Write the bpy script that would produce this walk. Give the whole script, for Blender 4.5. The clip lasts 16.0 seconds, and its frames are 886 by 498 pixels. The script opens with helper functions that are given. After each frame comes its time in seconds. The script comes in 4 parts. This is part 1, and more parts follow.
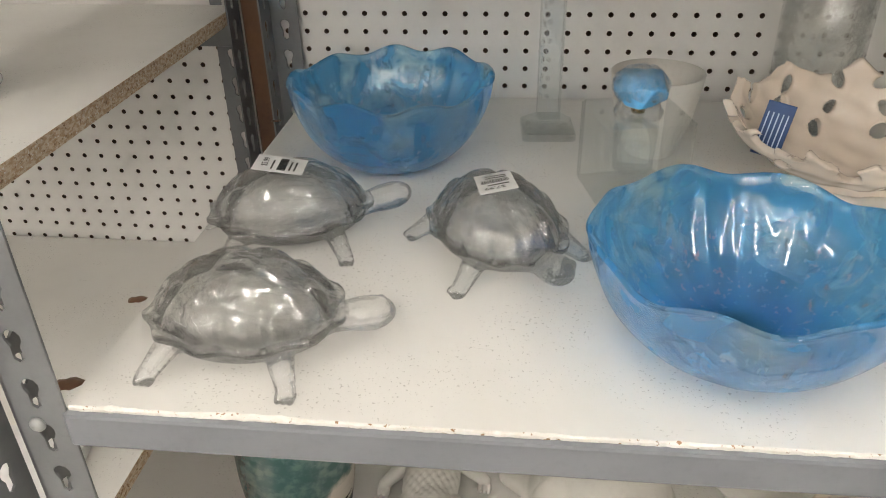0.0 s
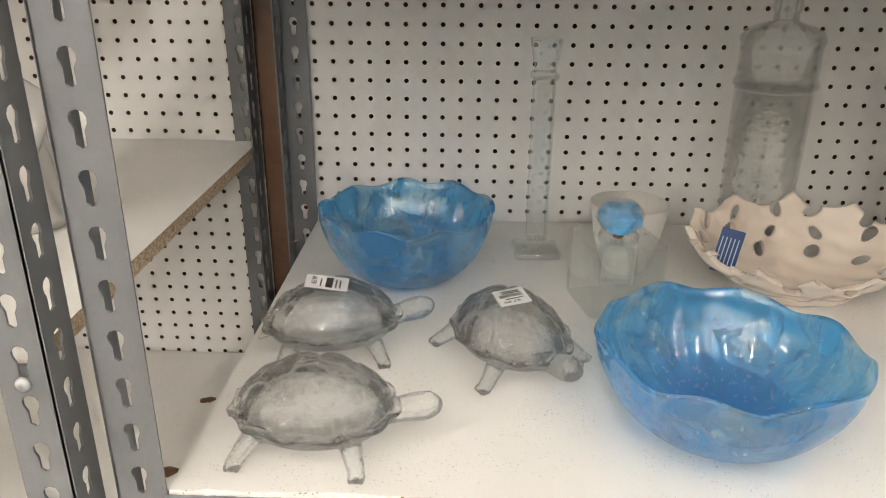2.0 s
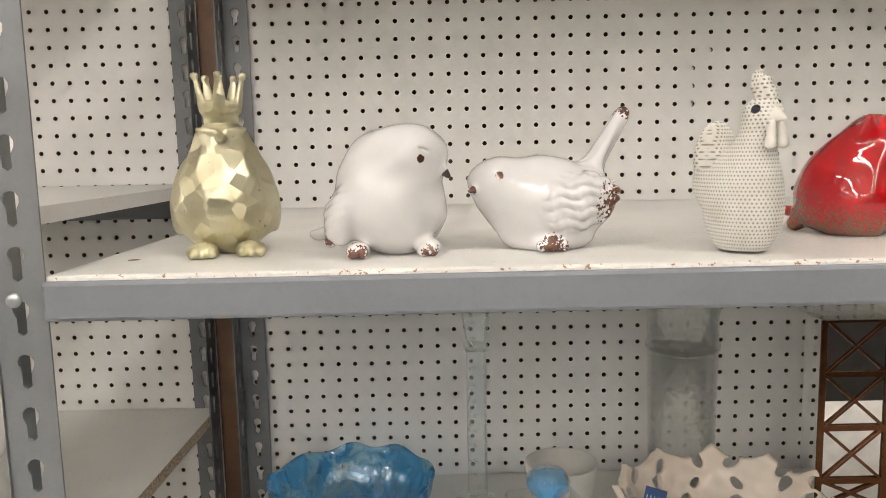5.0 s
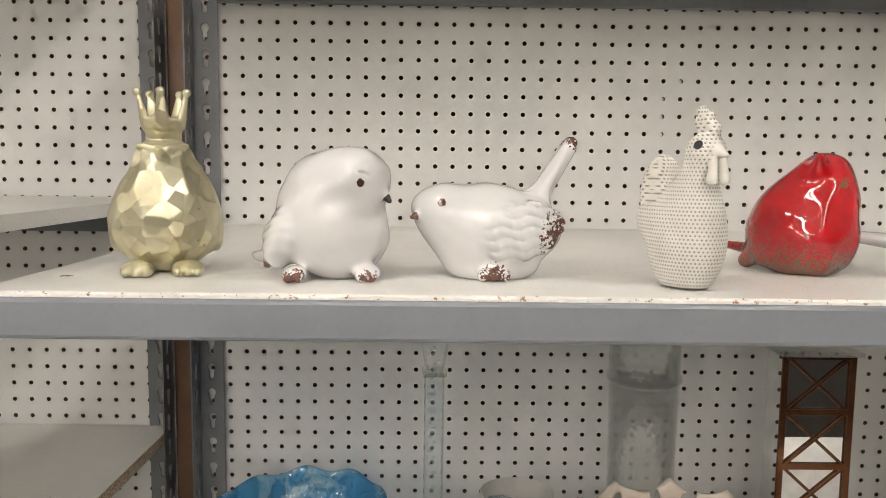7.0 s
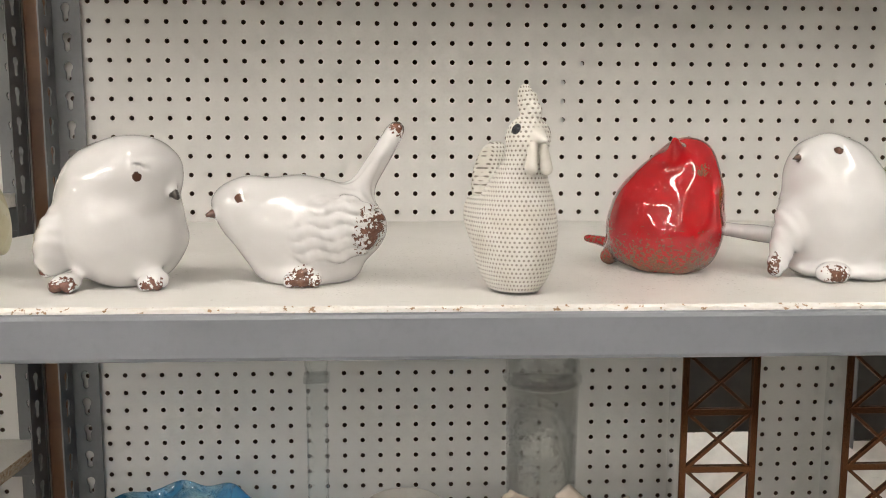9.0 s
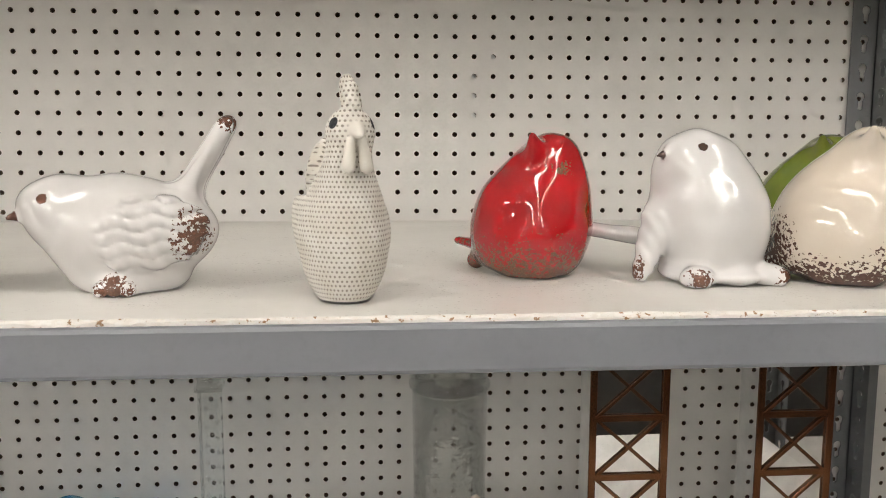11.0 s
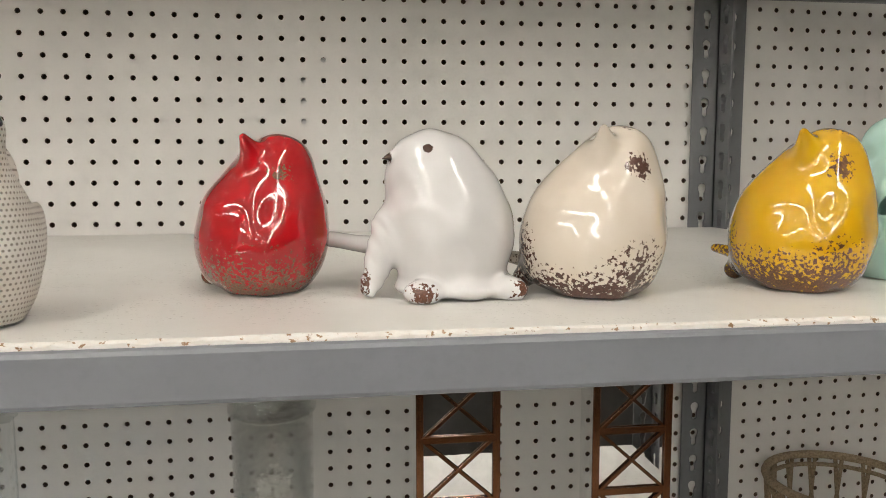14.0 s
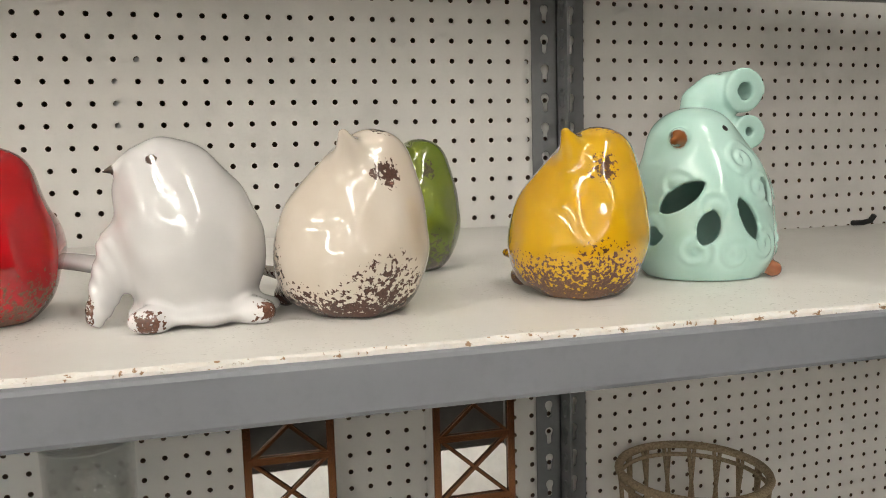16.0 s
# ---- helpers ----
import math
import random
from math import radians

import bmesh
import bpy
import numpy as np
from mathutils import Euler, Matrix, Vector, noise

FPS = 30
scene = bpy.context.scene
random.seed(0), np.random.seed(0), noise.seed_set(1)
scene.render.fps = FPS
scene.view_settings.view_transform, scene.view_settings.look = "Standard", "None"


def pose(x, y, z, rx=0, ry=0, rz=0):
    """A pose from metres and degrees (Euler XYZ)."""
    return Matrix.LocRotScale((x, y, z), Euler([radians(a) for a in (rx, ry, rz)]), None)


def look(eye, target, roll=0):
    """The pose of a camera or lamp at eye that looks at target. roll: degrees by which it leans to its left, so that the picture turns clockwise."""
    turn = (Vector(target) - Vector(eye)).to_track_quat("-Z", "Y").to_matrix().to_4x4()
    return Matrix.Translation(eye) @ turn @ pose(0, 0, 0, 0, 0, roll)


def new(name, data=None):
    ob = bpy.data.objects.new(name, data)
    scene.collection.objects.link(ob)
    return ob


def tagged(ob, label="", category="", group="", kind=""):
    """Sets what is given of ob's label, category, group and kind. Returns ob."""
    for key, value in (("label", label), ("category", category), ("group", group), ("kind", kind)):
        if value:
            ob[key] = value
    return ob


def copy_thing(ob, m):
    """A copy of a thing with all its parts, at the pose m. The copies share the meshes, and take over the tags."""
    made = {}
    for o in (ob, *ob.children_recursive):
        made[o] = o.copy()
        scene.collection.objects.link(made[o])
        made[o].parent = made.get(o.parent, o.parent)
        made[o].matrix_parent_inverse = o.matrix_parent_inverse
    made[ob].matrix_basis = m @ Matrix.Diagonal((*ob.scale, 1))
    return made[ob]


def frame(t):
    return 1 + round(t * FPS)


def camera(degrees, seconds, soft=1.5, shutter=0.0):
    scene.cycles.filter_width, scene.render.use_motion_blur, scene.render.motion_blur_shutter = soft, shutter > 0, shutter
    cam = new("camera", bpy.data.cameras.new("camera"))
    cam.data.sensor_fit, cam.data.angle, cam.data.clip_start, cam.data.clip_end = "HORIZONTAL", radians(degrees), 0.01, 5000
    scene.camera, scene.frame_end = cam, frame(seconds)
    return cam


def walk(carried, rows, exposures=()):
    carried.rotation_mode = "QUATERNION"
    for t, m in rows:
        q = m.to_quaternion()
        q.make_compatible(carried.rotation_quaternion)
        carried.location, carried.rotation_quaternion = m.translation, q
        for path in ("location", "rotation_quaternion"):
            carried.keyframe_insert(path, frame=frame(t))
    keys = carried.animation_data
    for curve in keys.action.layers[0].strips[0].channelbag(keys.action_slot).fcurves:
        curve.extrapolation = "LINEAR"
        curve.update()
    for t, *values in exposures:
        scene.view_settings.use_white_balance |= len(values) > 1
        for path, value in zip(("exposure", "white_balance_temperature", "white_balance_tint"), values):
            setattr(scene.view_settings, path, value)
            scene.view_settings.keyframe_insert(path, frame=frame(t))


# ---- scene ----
cam = camera(60.5, 16.0, soft=1.0)
PATH = [
    (0, (-0.007, 0.013, 1.197), (-0.204, 1.727, 0.187), -1.2),
    (0.5, (-0.036, -0.014, 1.189), (-0.147, 1.709, 0.179), -1.4),
    (1, (-0.054, -0.042, 1.185), (-0.111, 1.69, 0.186), -0.3),
    (1.5, (-0.065, -0.078, 1.213), (-0.105, 1.709, 0.314), 0.9),
    (2, (-0.072, -0.099, 1.254), (-0.131, 1.752, 0.5), 0.5),
    (2.5, (-0.07, -0.112, 1.289), (-0.149, 1.787, 0.666), 0.0),
    (3, (-0.06, -0.125, 1.313), (-0.141, 1.813, 0.825), 0.1),
    (3.5, (-0.056, -0.146, 1.336), (-0.105, 1.818, 0.962), 0.5),
    (4, (-0.037, -0.152, 1.35), (-0.065, 1.823, 1.038), -1.0),
    (4.5, (-0.025, -0.161, 1.363), (-0.034, 1.82, 1.081), -1.5),
    (7, (0.022, -0.15, 1.372), (0.039, 1.839, 1.163), 0.7),
    (7.5, (0.042, -0.139, 1.368), (0.072, 1.85, 1.154), 0.8),
    (8, (0.076, -0.117, 1.369), (0.123, 1.87, 1.142), 0.5),
    (8.5, (0.104, -0.1, 1.371), (0.175, 1.885, 1.14), 0.5),
    (9, (0.138, -0.083, 1.373), (0.225, 1.901, 1.137), 0.1),
    (11.5, (0.261, -0.037, 1.373), (0.441, 1.94, 1.129), 0.1),
    (12, (0.298, -0.025, 1.372), (0.514, 1.949, 1.128), -0.1),
    (12.5, (0.33, -0.02, 1.374), (0.568, 1.952, 1.144), -0.3),
    (13, (0.361, -0.013, 1.372), (0.612, 1.959, 1.154), -0.3),
    (13.5, (0.376, -0.011, 1.37), (0.637, 1.96, 1.156), -0.3),
    (14, (0.384, -0.012, 1.367), (0.667, 1.957, 1.157), -0.1),
    (14.5, (0.42, -0.006, 1.369), (0.739, 1.957, 1.154), -1.0),
    (15, (0.46, 0.002, 1.376), (0.844, 1.951, 1.14), -1.8),
    (15.5, (0.481, 0.004, 1.376), (0.938, 1.938, 1.147), -1.7),
    (16, (0.489, 0.007, 1.373), (0.983, 1.932, 1.148), -1.6),
]
walk(cam, [(t, look(eye, target, roll)) for t, eye, target, roll in PATH],
     [(0, 0.18, 6800, 11), (1.5, 0.29, 6950, 11.5), (2.5, 0.30, 6900, 13), (3, 0.26, 6950, 13.5), (4.5, 0.0, 6750, 11), (8, -0.06, 6700, 11), (12, -0.18, 6680, 10.4), (16, -0.18, 6750, 9.2)])

# ---- light: rows of ceiling tubes, built further down as ceiling_light ----
TUBE_POWER = 58.0
world = bpy.data.worlds.new("world")
scene.world = world
world.use_nodes = True
world.node_tree.nodes["Background"].inputs[0].default_value = (0.9, 0.95, 1.0, 1)
world.node_tree.nodes["Background"].inputs[1].default_value = 0.05

# ---- plan, in metres ----
BACK = 0.9705                       # face of the perforated back panels
UP, LOW, BOT = 1.287, 0.867, 0.425  # tops of the three shelves of the middle bay
FRONT = 0.352                       # face of the front beams
X0, X1 = -0.293, 0.897              # clear width of the middle bay
PITCH = 0.0254
HOLE_X = -0.00686


# ---- mesh helpers ----
def mesh_from(name, verts, faces, smooth=False):
    me = bpy.data.meshes.new(name)
    me.from_pydata([tuple(v) for v in verts], [], [tuple(f) for f in faces])
    me.update()
    if smooth:
        me.polygons.foreach_set("use_smooth", [True] * len(me.polygons))
    return me


def from_bm(name, bm, smooth=False):
    me = bpy.data.meshes.new(name)
    bm.to_mesh(me)
    bm.free()
    if smooth:
        me.polygons.foreach_set("use_smooth", [True] * len(me.polygons))
    return me


def thing(name, me, material, m, label, category, group="", kind=""):
    ob = new(name, me)
    if me is not None and material is not None:
        me.materials.append(material)
    ob.matrix_world = m
    return tagged(ob, label, category, group, kind)


def part(name, me, material, parent, label="", m=None):
    if material is not None and not me.materials:
        me.materials.append(material)
    ob = new(name, me)
    ob.parent = parent
    if m is not None:
        ob.matrix_basis = m
    return tagged(ob, label)


def box(name, x0, x1, y0, y1, z0, z1, bevel=0.0015, seg=1):
    bm = bmesh.new()
    bmesh.ops.create_cube(bm, size=1, matrix=Matrix.LocRotScale(
        ((x0 + x1) / 2, (y0 + y1) / 2, (z0 + z1) / 2), None, (x1 - x0, y1 - y0, z1 - z0)))
    if bevel:
        bmesh.ops.bevel(bm, geom=bm.edges[:], offset=bevel, segments=seg, affect="EDGES", profile=0.5)
    return from_bm(name, bm)


def lathe(name, profile, steps=48, wave=None, close=True):
    """Turns (radius, height) pairs about z; wave(angle, n) gives (radius factor, lift)."""
    verts, faces, n = [], [], len(profile)
    for s in range(steps):
        a = 2 * math.pi * s / steps
        for i, (r, z) in enumerate(profile):
            f, dz = wave(a, i) if wave else (1.0, 0.0)
            verts.append((r * f * math.cos(a), r * f * math.sin(a), z + dz))
    for s in range(steps):
        t = (s + 1) % steps
        for i in range(n - 1):
            faces.append((s * n + i, t * n + i, t * n + i + 1, s * n + i + 1))
    if close:
        faces.append([s * n for s in range(steps)][::-1])
        faces.append([s * n + n - 1 for s in range(steps)])
    return mesh_from(name, verts, faces, True)


def tube_path(name, points, radius, sides=6, closed=False):
    """A round bar along points."""
    pts = [Vector(p) for p in points]
    verts, faces, n = [], [], len(pts)
    for i, p in enumerate(pts):
        a = pts[(i - 1) % n] if closed or i else p
        b = pts[(i + 1) % n] if closed or i < n - 1 else p
        q = (b - a).normalized().to_track_quat("Z", "Y")
        for s in range(sides):
            w = 2 * math.pi * s / sides
            verts.append(p + q @ Vector((radius * math.cos(w), radius * math.sin(w), 0)))
    for i in range(n if closed else n - 1):
        j = (i + 1) % n
        for s in range(sides):
            t = (s + 1) % sides
            faces.append((i * sides + s, i * sides + t, j * sides + t, j * sides + s))
    if not closed:
        faces.append(list(range(sides))[::-1])
        faces.append([(n - 1) * sides + s for s in range(sides)])
    return mesh_from(name, verts, faces, True)


def joined(name, meshes):
    bm = bmesh.new()
    for me in meshes:
        bm.from_mesh(me)
    me = from_bm(name, bm)
    return me


def moved(me, m):
    me.transform(m)
    return me


def ring_plate(verts, faces, cx, cz, half_w, z0, z1, hole, depth):
    """One rectangular cell of a plate in the xz plane with a hole through it."""
    n, base = len(hole), len(verts)
    outer = []
    for hx, hz in hole:
        a = math.atan2(hz, hx)
        dx, dz = math.cos(a), math.sin(a)
        sx = half_w / abs(dx) if abs(dx) > 1e-6 else 1e9
        sz = ((z1 - cz) if dz > 0 else (cz - z0)) / abs(dz) if abs(dz) > 1e-6 else 1e9
        s = min(sx, sz)
        outer.append([dx * s, dz * s])
    for px, pz in ((half_w, z1 - cz), (-half_w, z1 - cz), (-half_w, z0 - cz), (half_w, z0 - cz)):
        k = min(range(n), key=lambda i: (outer[i][0] - px) ** 2 + (outer[i][1] - pz) ** 2)
        outer[k] = [px, pz]
    for ox, oz in outer:
        verts.append((cx + ox, 0, cz + oz))
    for hx, hz in hole:
        verts.append((cx + hx, 0, cz + hz))
    for hx, hz in hole:
        verts.append((cx + hx, depth, cz + hz))
    for i in range(n):
        j = (i + 1) % n
        faces.append((base + i, base + j, base + n + j, base + n + i))
        faces.append((base + n + i, base + n + j, base + 2 * n + j, base + 2 * n + i))


# ---- sculpting by distance fields ----
def ell(P, c, r, turn=None):
    d = P - np.array(c, np.float32)
    if turn is not None:
        R = np.array(Euler([radians(a) for a in turn]).to_matrix(), np.float32)
        d = d @ R
    r = np.array(r, np.float32)
    k0 = np.sqrt(((d / r) ** 2).sum(-1)) + 1e-9
    k1 = np.sqrt(((d / (r * r)) ** 2).sum(-1)) + 1e-9
    return k0 * (k0 - 1) / k1


def cone(P, a, b, ra, rb, flat=None):
    a, b = np.array(a, np.float32), np.array(b, np.float32)
    d, ba = P - a, b - a
    h = np.clip((d @ ba) / (ba @ ba), 0, 1)
    e = d - h[..., None] * ba
    if flat is not None:
        ax = np.array(flat[0], np.float32)
        ax = ax / np.linalg.norm(ax)
        e = e + (e @ ax)[..., None] * ax * (flat[1] - 1)
    return np.sqrt((e * e).sum(-1)) - (ra + (rb - ra) * h)


def smin(a, b, k):
    h = np.clip(0.5 + 0.5 * (b - a) / k, 0, 1)
    return b * (1 - h) + a * h - k * h * (1 - h)


def smooth_all(k, *ds):
    d = ds[0]
    for e in ds[1:]:
        d = smin(d, e, k)
    return d


def rumple(P, amp=0.0005, seed=1):
    """Gentle uneven relief of hand-modelled clay, waves of 19 to 40 mm."""
    rng = np.random.RandomState(seed)
    total = np.zeros(P.shape[:-1], np.float32)
    for _ in range(6):
        v = rng.normal(size=3)
        v = (v / np.linalg.norm(v) * rng.uniform(160, 330)).astype(np.float32)
        total += np.sin(P @ v + rng.uniform(0, 6.28)).astype(np.float32)
    return total * amp * 0.45


def sculpt(name, lo, hi, cell, field, floor_cut=True):
    """The zero surface of field over a box, by averaging the crossings in every cell."""
    lo, hi = np.array(lo, np.float32), np.array(hi, np.float32)
    n = np.ceil((hi - lo) / cell).astype(int) + 1
    axes = [lo[i] + cell * np.arange(n[i], dtype=np.float32) for i in range(3)]
    P = np.stack(np.meshgrid(*axes, indexing="ij"), -1)
    v = field(P)
    if floor_cut:
        v = np.maximum(v, 0.0004 - P[..., 2])
    inside = v < 0
    c = [n[0] - 1, n[1] - 1, n[2] - 1]
    total = np.zeros((*c, 3), np.float32)
    count = np.zeros(c, np.float32)
    corner = [(i, j, k) for i in (0, 1) for j in (0, 1) for k in (0, 1)]
    for a in corner:
        for ax in range(3):
            if a[ax]:
                continue
            b = list(a)
            b[ax] = 1
            sa = tuple(slice(a[i], a[i] + c[i]) for i in range(3))
            sb = tuple(slice(b[i], b[i] + c[i]) for i in range(3))
            va, vb = v[sa], v[sb]
            cross = inside[sa] != inside[sb]
            t = np.where(cross, va / np.where(cross, va - vb, 1), 0)
            for i in range(3):
                total[..., i] += np.where(cross, a[i] + (t if i == ax else 0), 0)
            count += cross
    live = count > 0
    index = np.full(c, -1)
    index[live] = np.arange(live.sum())
    where = np.argwhere(live)
    verts = lo + cell * (where + total[live] / count[live][:, None])
    faces = []
    for ax in range(3):
        u, w = [(1, 2), (2, 0), (0, 1)][ax]
        sa = [slice(1, n[i] - 1) for i in range(3)]
        sb = list(sa)
        sa[ax], sb[ax] = slice(0, n[ax] - 1), slice(1, n[ax])
        ia, ib = inside[tuple(sa)], inside[tuple(sb)]
        for flip, hit in ((False, ia & ~ib), (True, ~ia & ib)):
            at = np.argwhere(hit)
            at[:, u] += 1
            at[:, w] += 1
            quad = []
            for du, dw in ((-1, -1), (0, -1), (0, 0), (-1, 0)):
                q = at.copy()
                q[:, u] += du
                q[:, w] += dw
                quad.append(index[q[:, 0], q[:, 1], q[:, 2]])
            q = np.stack(quad, 1)
            faces.append(q[:, ::-1] if flip else q)
    faces = np.concatenate(faces)
    me = bpy.data.meshes.new(name)
    me.vertices.add(len(verts))
    me.vertices.foreach_set("co", verts.astype(np.float32).ravel())
    me.loops.add(faces.size)
    me.loops.foreach_set("vertex_index", faces.ravel().astype(np.int32))
    me.polygons.add(len(faces))
    me.polygons.foreach_set("loop_start", np.arange(0, faces.size, 4, dtype=np.int32))
    me.polygons.foreach_set("use_smooth", [True] * len(faces))
    me.update(calc_edges=True)
    me.validate()
    return me


# ---- materials ----
class Nodes:
    def __init__(self, name):
        self.mat = bpy.data.materials.new(name)
        self.mat.use_nodes = True
        self.tree = self.mat.node_tree
        self.bsdf = self.tree.nodes["Principled BSDF"]
        self.out = self.tree.nodes["Material Output"]
        self.coord = self.tree.nodes.new("ShaderNodeTexCoord")

    def add(self, kind, **values):
        node = self.tree.nodes.new(kind)
        for key, value in values.items():
            key = key.replace("_", " ")
            if key in node.inputs:
                self.put(node.inputs[key], value)
        return node

    def put(self, socket, value):
        if hasattr(value, "is_output"):
            self.tree.links.new(value, socket)
        elif socket.type == "RGBA" and len(value) == 3:
            socket.default_value = (*value, 1)
        else:
            socket.default_value = value

    def set(self, **values):
        for key, value in values.items():
            self.put(self.bsdf.inputs[key.replace("_", " ")], value)

    def noise(self, scale, detail=4.0, rough=0.55, stretch=None, distort=0.0):
        node = self.add("ShaderNodeTexNoise", Scale=scale, Detail=detail, Roughness=rough, Distortion=distort)
        vec = self.coord.outputs["Object"]
        if stretch:
            m = self.add("ShaderNodeMapping", Vector=vec, Scale=stretch)
            vec = m.outputs[0]
        self.put(node.inputs["Vector"], vec)
        return node.outputs["Fac"]

    def math(self, op, a, b=0.0, c=None, clamp=False):
        node = self.tree.nodes.new("ShaderNodeMath")
        node.operation, node.use_clamp = op, clamp
        self.put(node.inputs[0], a)
        self.put(node.inputs[1], b)
        if c is not None:
            self.put(node.inputs[2], c)
        return node.outputs[0]

    def step(self, value, lo, hi):
        node = self.add("ShaderNodeMapRange", Value=value)
        node.interpolation_type = "SMOOTHSTEP"
        node.inputs["From Min"].default_value, node.inputs["From Max"].default_value = lo, hi
        return node.outputs[0]

    def mix(self, fac, a, b):
        node = self.tree.nodes.new("ShaderNodeMix")
        node.data_type = "RGBA"
        self.put(node.inputs[0], fac)
        self.put(node.inputs[6], a)
        self.put(node.inputs[7], b)
        return node.outputs[2]

    def axis(self, n, space="Object"):
        node = self.add("ShaderNodeSeparateXYZ", Vector=self.coord.outputs[space])
        return node.outputs[n]

    def near(self, c):
        node = self.tree.nodes.new("ShaderNodeVectorMath")
        node.operation = "DISTANCE"
        self.put(node.inputs[0], self.coord.outputs["Object"])
        node.inputs[1].default_value = c
        return node.outputs["Value"]

    def bump(self, height, strength=0.3, distance=0.001):
        node = self.add("ShaderNodeBump", Height=height, Strength=strength, Distance=distance)
        self.put(self.bsdf.inputs["Normal"], node.outputs[0])


def painted(name, colour, dark, rough=0.45, grain=180, relief=0.12, metal=0.0, coarse=9.0):
    s = Nodes(name)
    big, fine = s.noise(coarse, 5), s.noise(grain, 3)
    fac = s.math("ADD", s.math("MULTIPLY", s.step(big, 0.35, 0.75), 0.6), s.math("MULTIPLY", s.step(fine, 0.45, 0.8), 0.4))
    s.set(Base_Color=s.mix(fac, colour, dark), Metallic=metal,
          Roughness=s.math("MULTIPLY_ADD", big, 0.2, rough - 0.1))
    s.bump(fine, relief, 0.0006)
    return s.mat


def shelf_white():
    s = Nodes("worn_white_board")
    cloud, dirt, speck = s.noise(5, 5), s.noise(60, 6, 0.7), s.noise(430, 2)
    scratch = s.noise(26, 4, 0.6, stretch=(1.0, 9.0, 1.0), distort=0.6)
    base = s.mix(s.step(cloud, 0.35, 0.75), (0.80, 0.785, 0.755), (0.73, 0.715, 0.68))
    patch = s.step(s.noise(12, 3), 0.46, 0.60)
    marks = s.math("MULTIPLY", s.step(speck, 0.63, 0.70), patch)
    base = s.mix(s.math("MULTIPLY", marks, 0.5), base, (0.25, 0.22, 0.19))
    base = s.mix(s.math("MULTIPLY", s.step(scratch, 0.70, 0.74), 0.3), base, (0.4, 0.37, 0.33))
    base = s.mix(s.math("MULTIPLY", s.step(dirt, 0.62, 0.8), 0.25), base, (0.5, 0.46, 0.42))
    s.set(Base_Color=base, Roughness=s.math("MULTIPLY_ADD", dirt, 0.3, 0.22))
    s.bump(s.noise(260, 3), 0.15, 0.0005)
    return s.mat


def chipboard(name, light, dark):
    s = Nodes(name)
    a, b = s.noise(420, 3), s.noise(150, 4, stretch=(1, 1, 2.5))
    base = s.mix(s.step(b, 0.35, 0.65), light, dark)
    base = s.mix(s.step(a, 0.58, 0.7), base, (0.80, 0.76, 0.70))
    base = s.mix(s.step(s.noise(230, 3, 0.6), 0.60, 0.66), base, (0.30, 0.18, 0.10))
    s.set(Base_Color=base, Roughness=0.85)
    s.bump(a, 0.6, 0.001)
    return s.mat


def glazed(name, colour, tint, spots=(), chips=(), chip_height=0.0, chip=(0.085, 0.035, 0.022), rough=0.10, wear_scale=200.0, patchy=0.5, bubble=None):
    """Glossy ceramic glaze; spots: (centre, radius, colour) of painted marks; chips: (centre, radius) of worn places down to the clay."""
    s = Nodes(name)
    cloud = s.noise(28, 4)
    base = s.mix(s.step(cloud, 0.3, 0.75), colour, tint)
    wear = s.noise(wear_scale, 3, 0.6)
    fine = s.noise(900, 2)
    edge = None
    for c, r in chips:
        e = s.math("SUBTRACT", 1.0, s.math("DIVIDE", s.near(c), r))
        edge = e if edge is None else s.math("MAXIMUM", edge, e)
    if chip_height:
        e = s.math("SUBTRACT", 1.0, s.math("DIVIDE", s.axis(2), chip_height))
        edge = e if edge is None else s.math("MAXIMUM", edge, e)
    rough_now = rough
    if edge is not None:
        raised = s.math("MULTIPLY", s.math("SUBTRACT", wear, patchy), 1.7)
        worn = s.math("MULTIPLY", s.step(s.math("ADD", s.math("MULTIPLY", s.math("MINIMUM", edge, 1.0), 0.55), raised), 0.27, 0.31), s.math("GREATER_THAN", edge, 0.0))
        base = s.mix(worn, base, s.mix(s.step(fine, 0.4, 0.7), chip, tuple(c * 1.7 for c in chip)))
        rough_now = s.math("MULTIPLY_ADD", worn, 0.6, rough)
    for c, r, col in spots:
        d = s.math("ADD", s.near(c), s.math("MULTIPLY", s.math("SUBTRACT", wear, 0.5), 0.0025))
        base = s.mix(s.step(d, r * 1.12, r * 0.9), base, col)
    s.set(Base_Color=base, Roughness=rough_now, Coat_Weight=1.0, Coat_Roughness=0.005, Coat_IOR=1.6, Specular_IOR_Level=0.1)
    s.bump(s.noise(70, 0.5), 0.15, 0.003)
    return s.mat


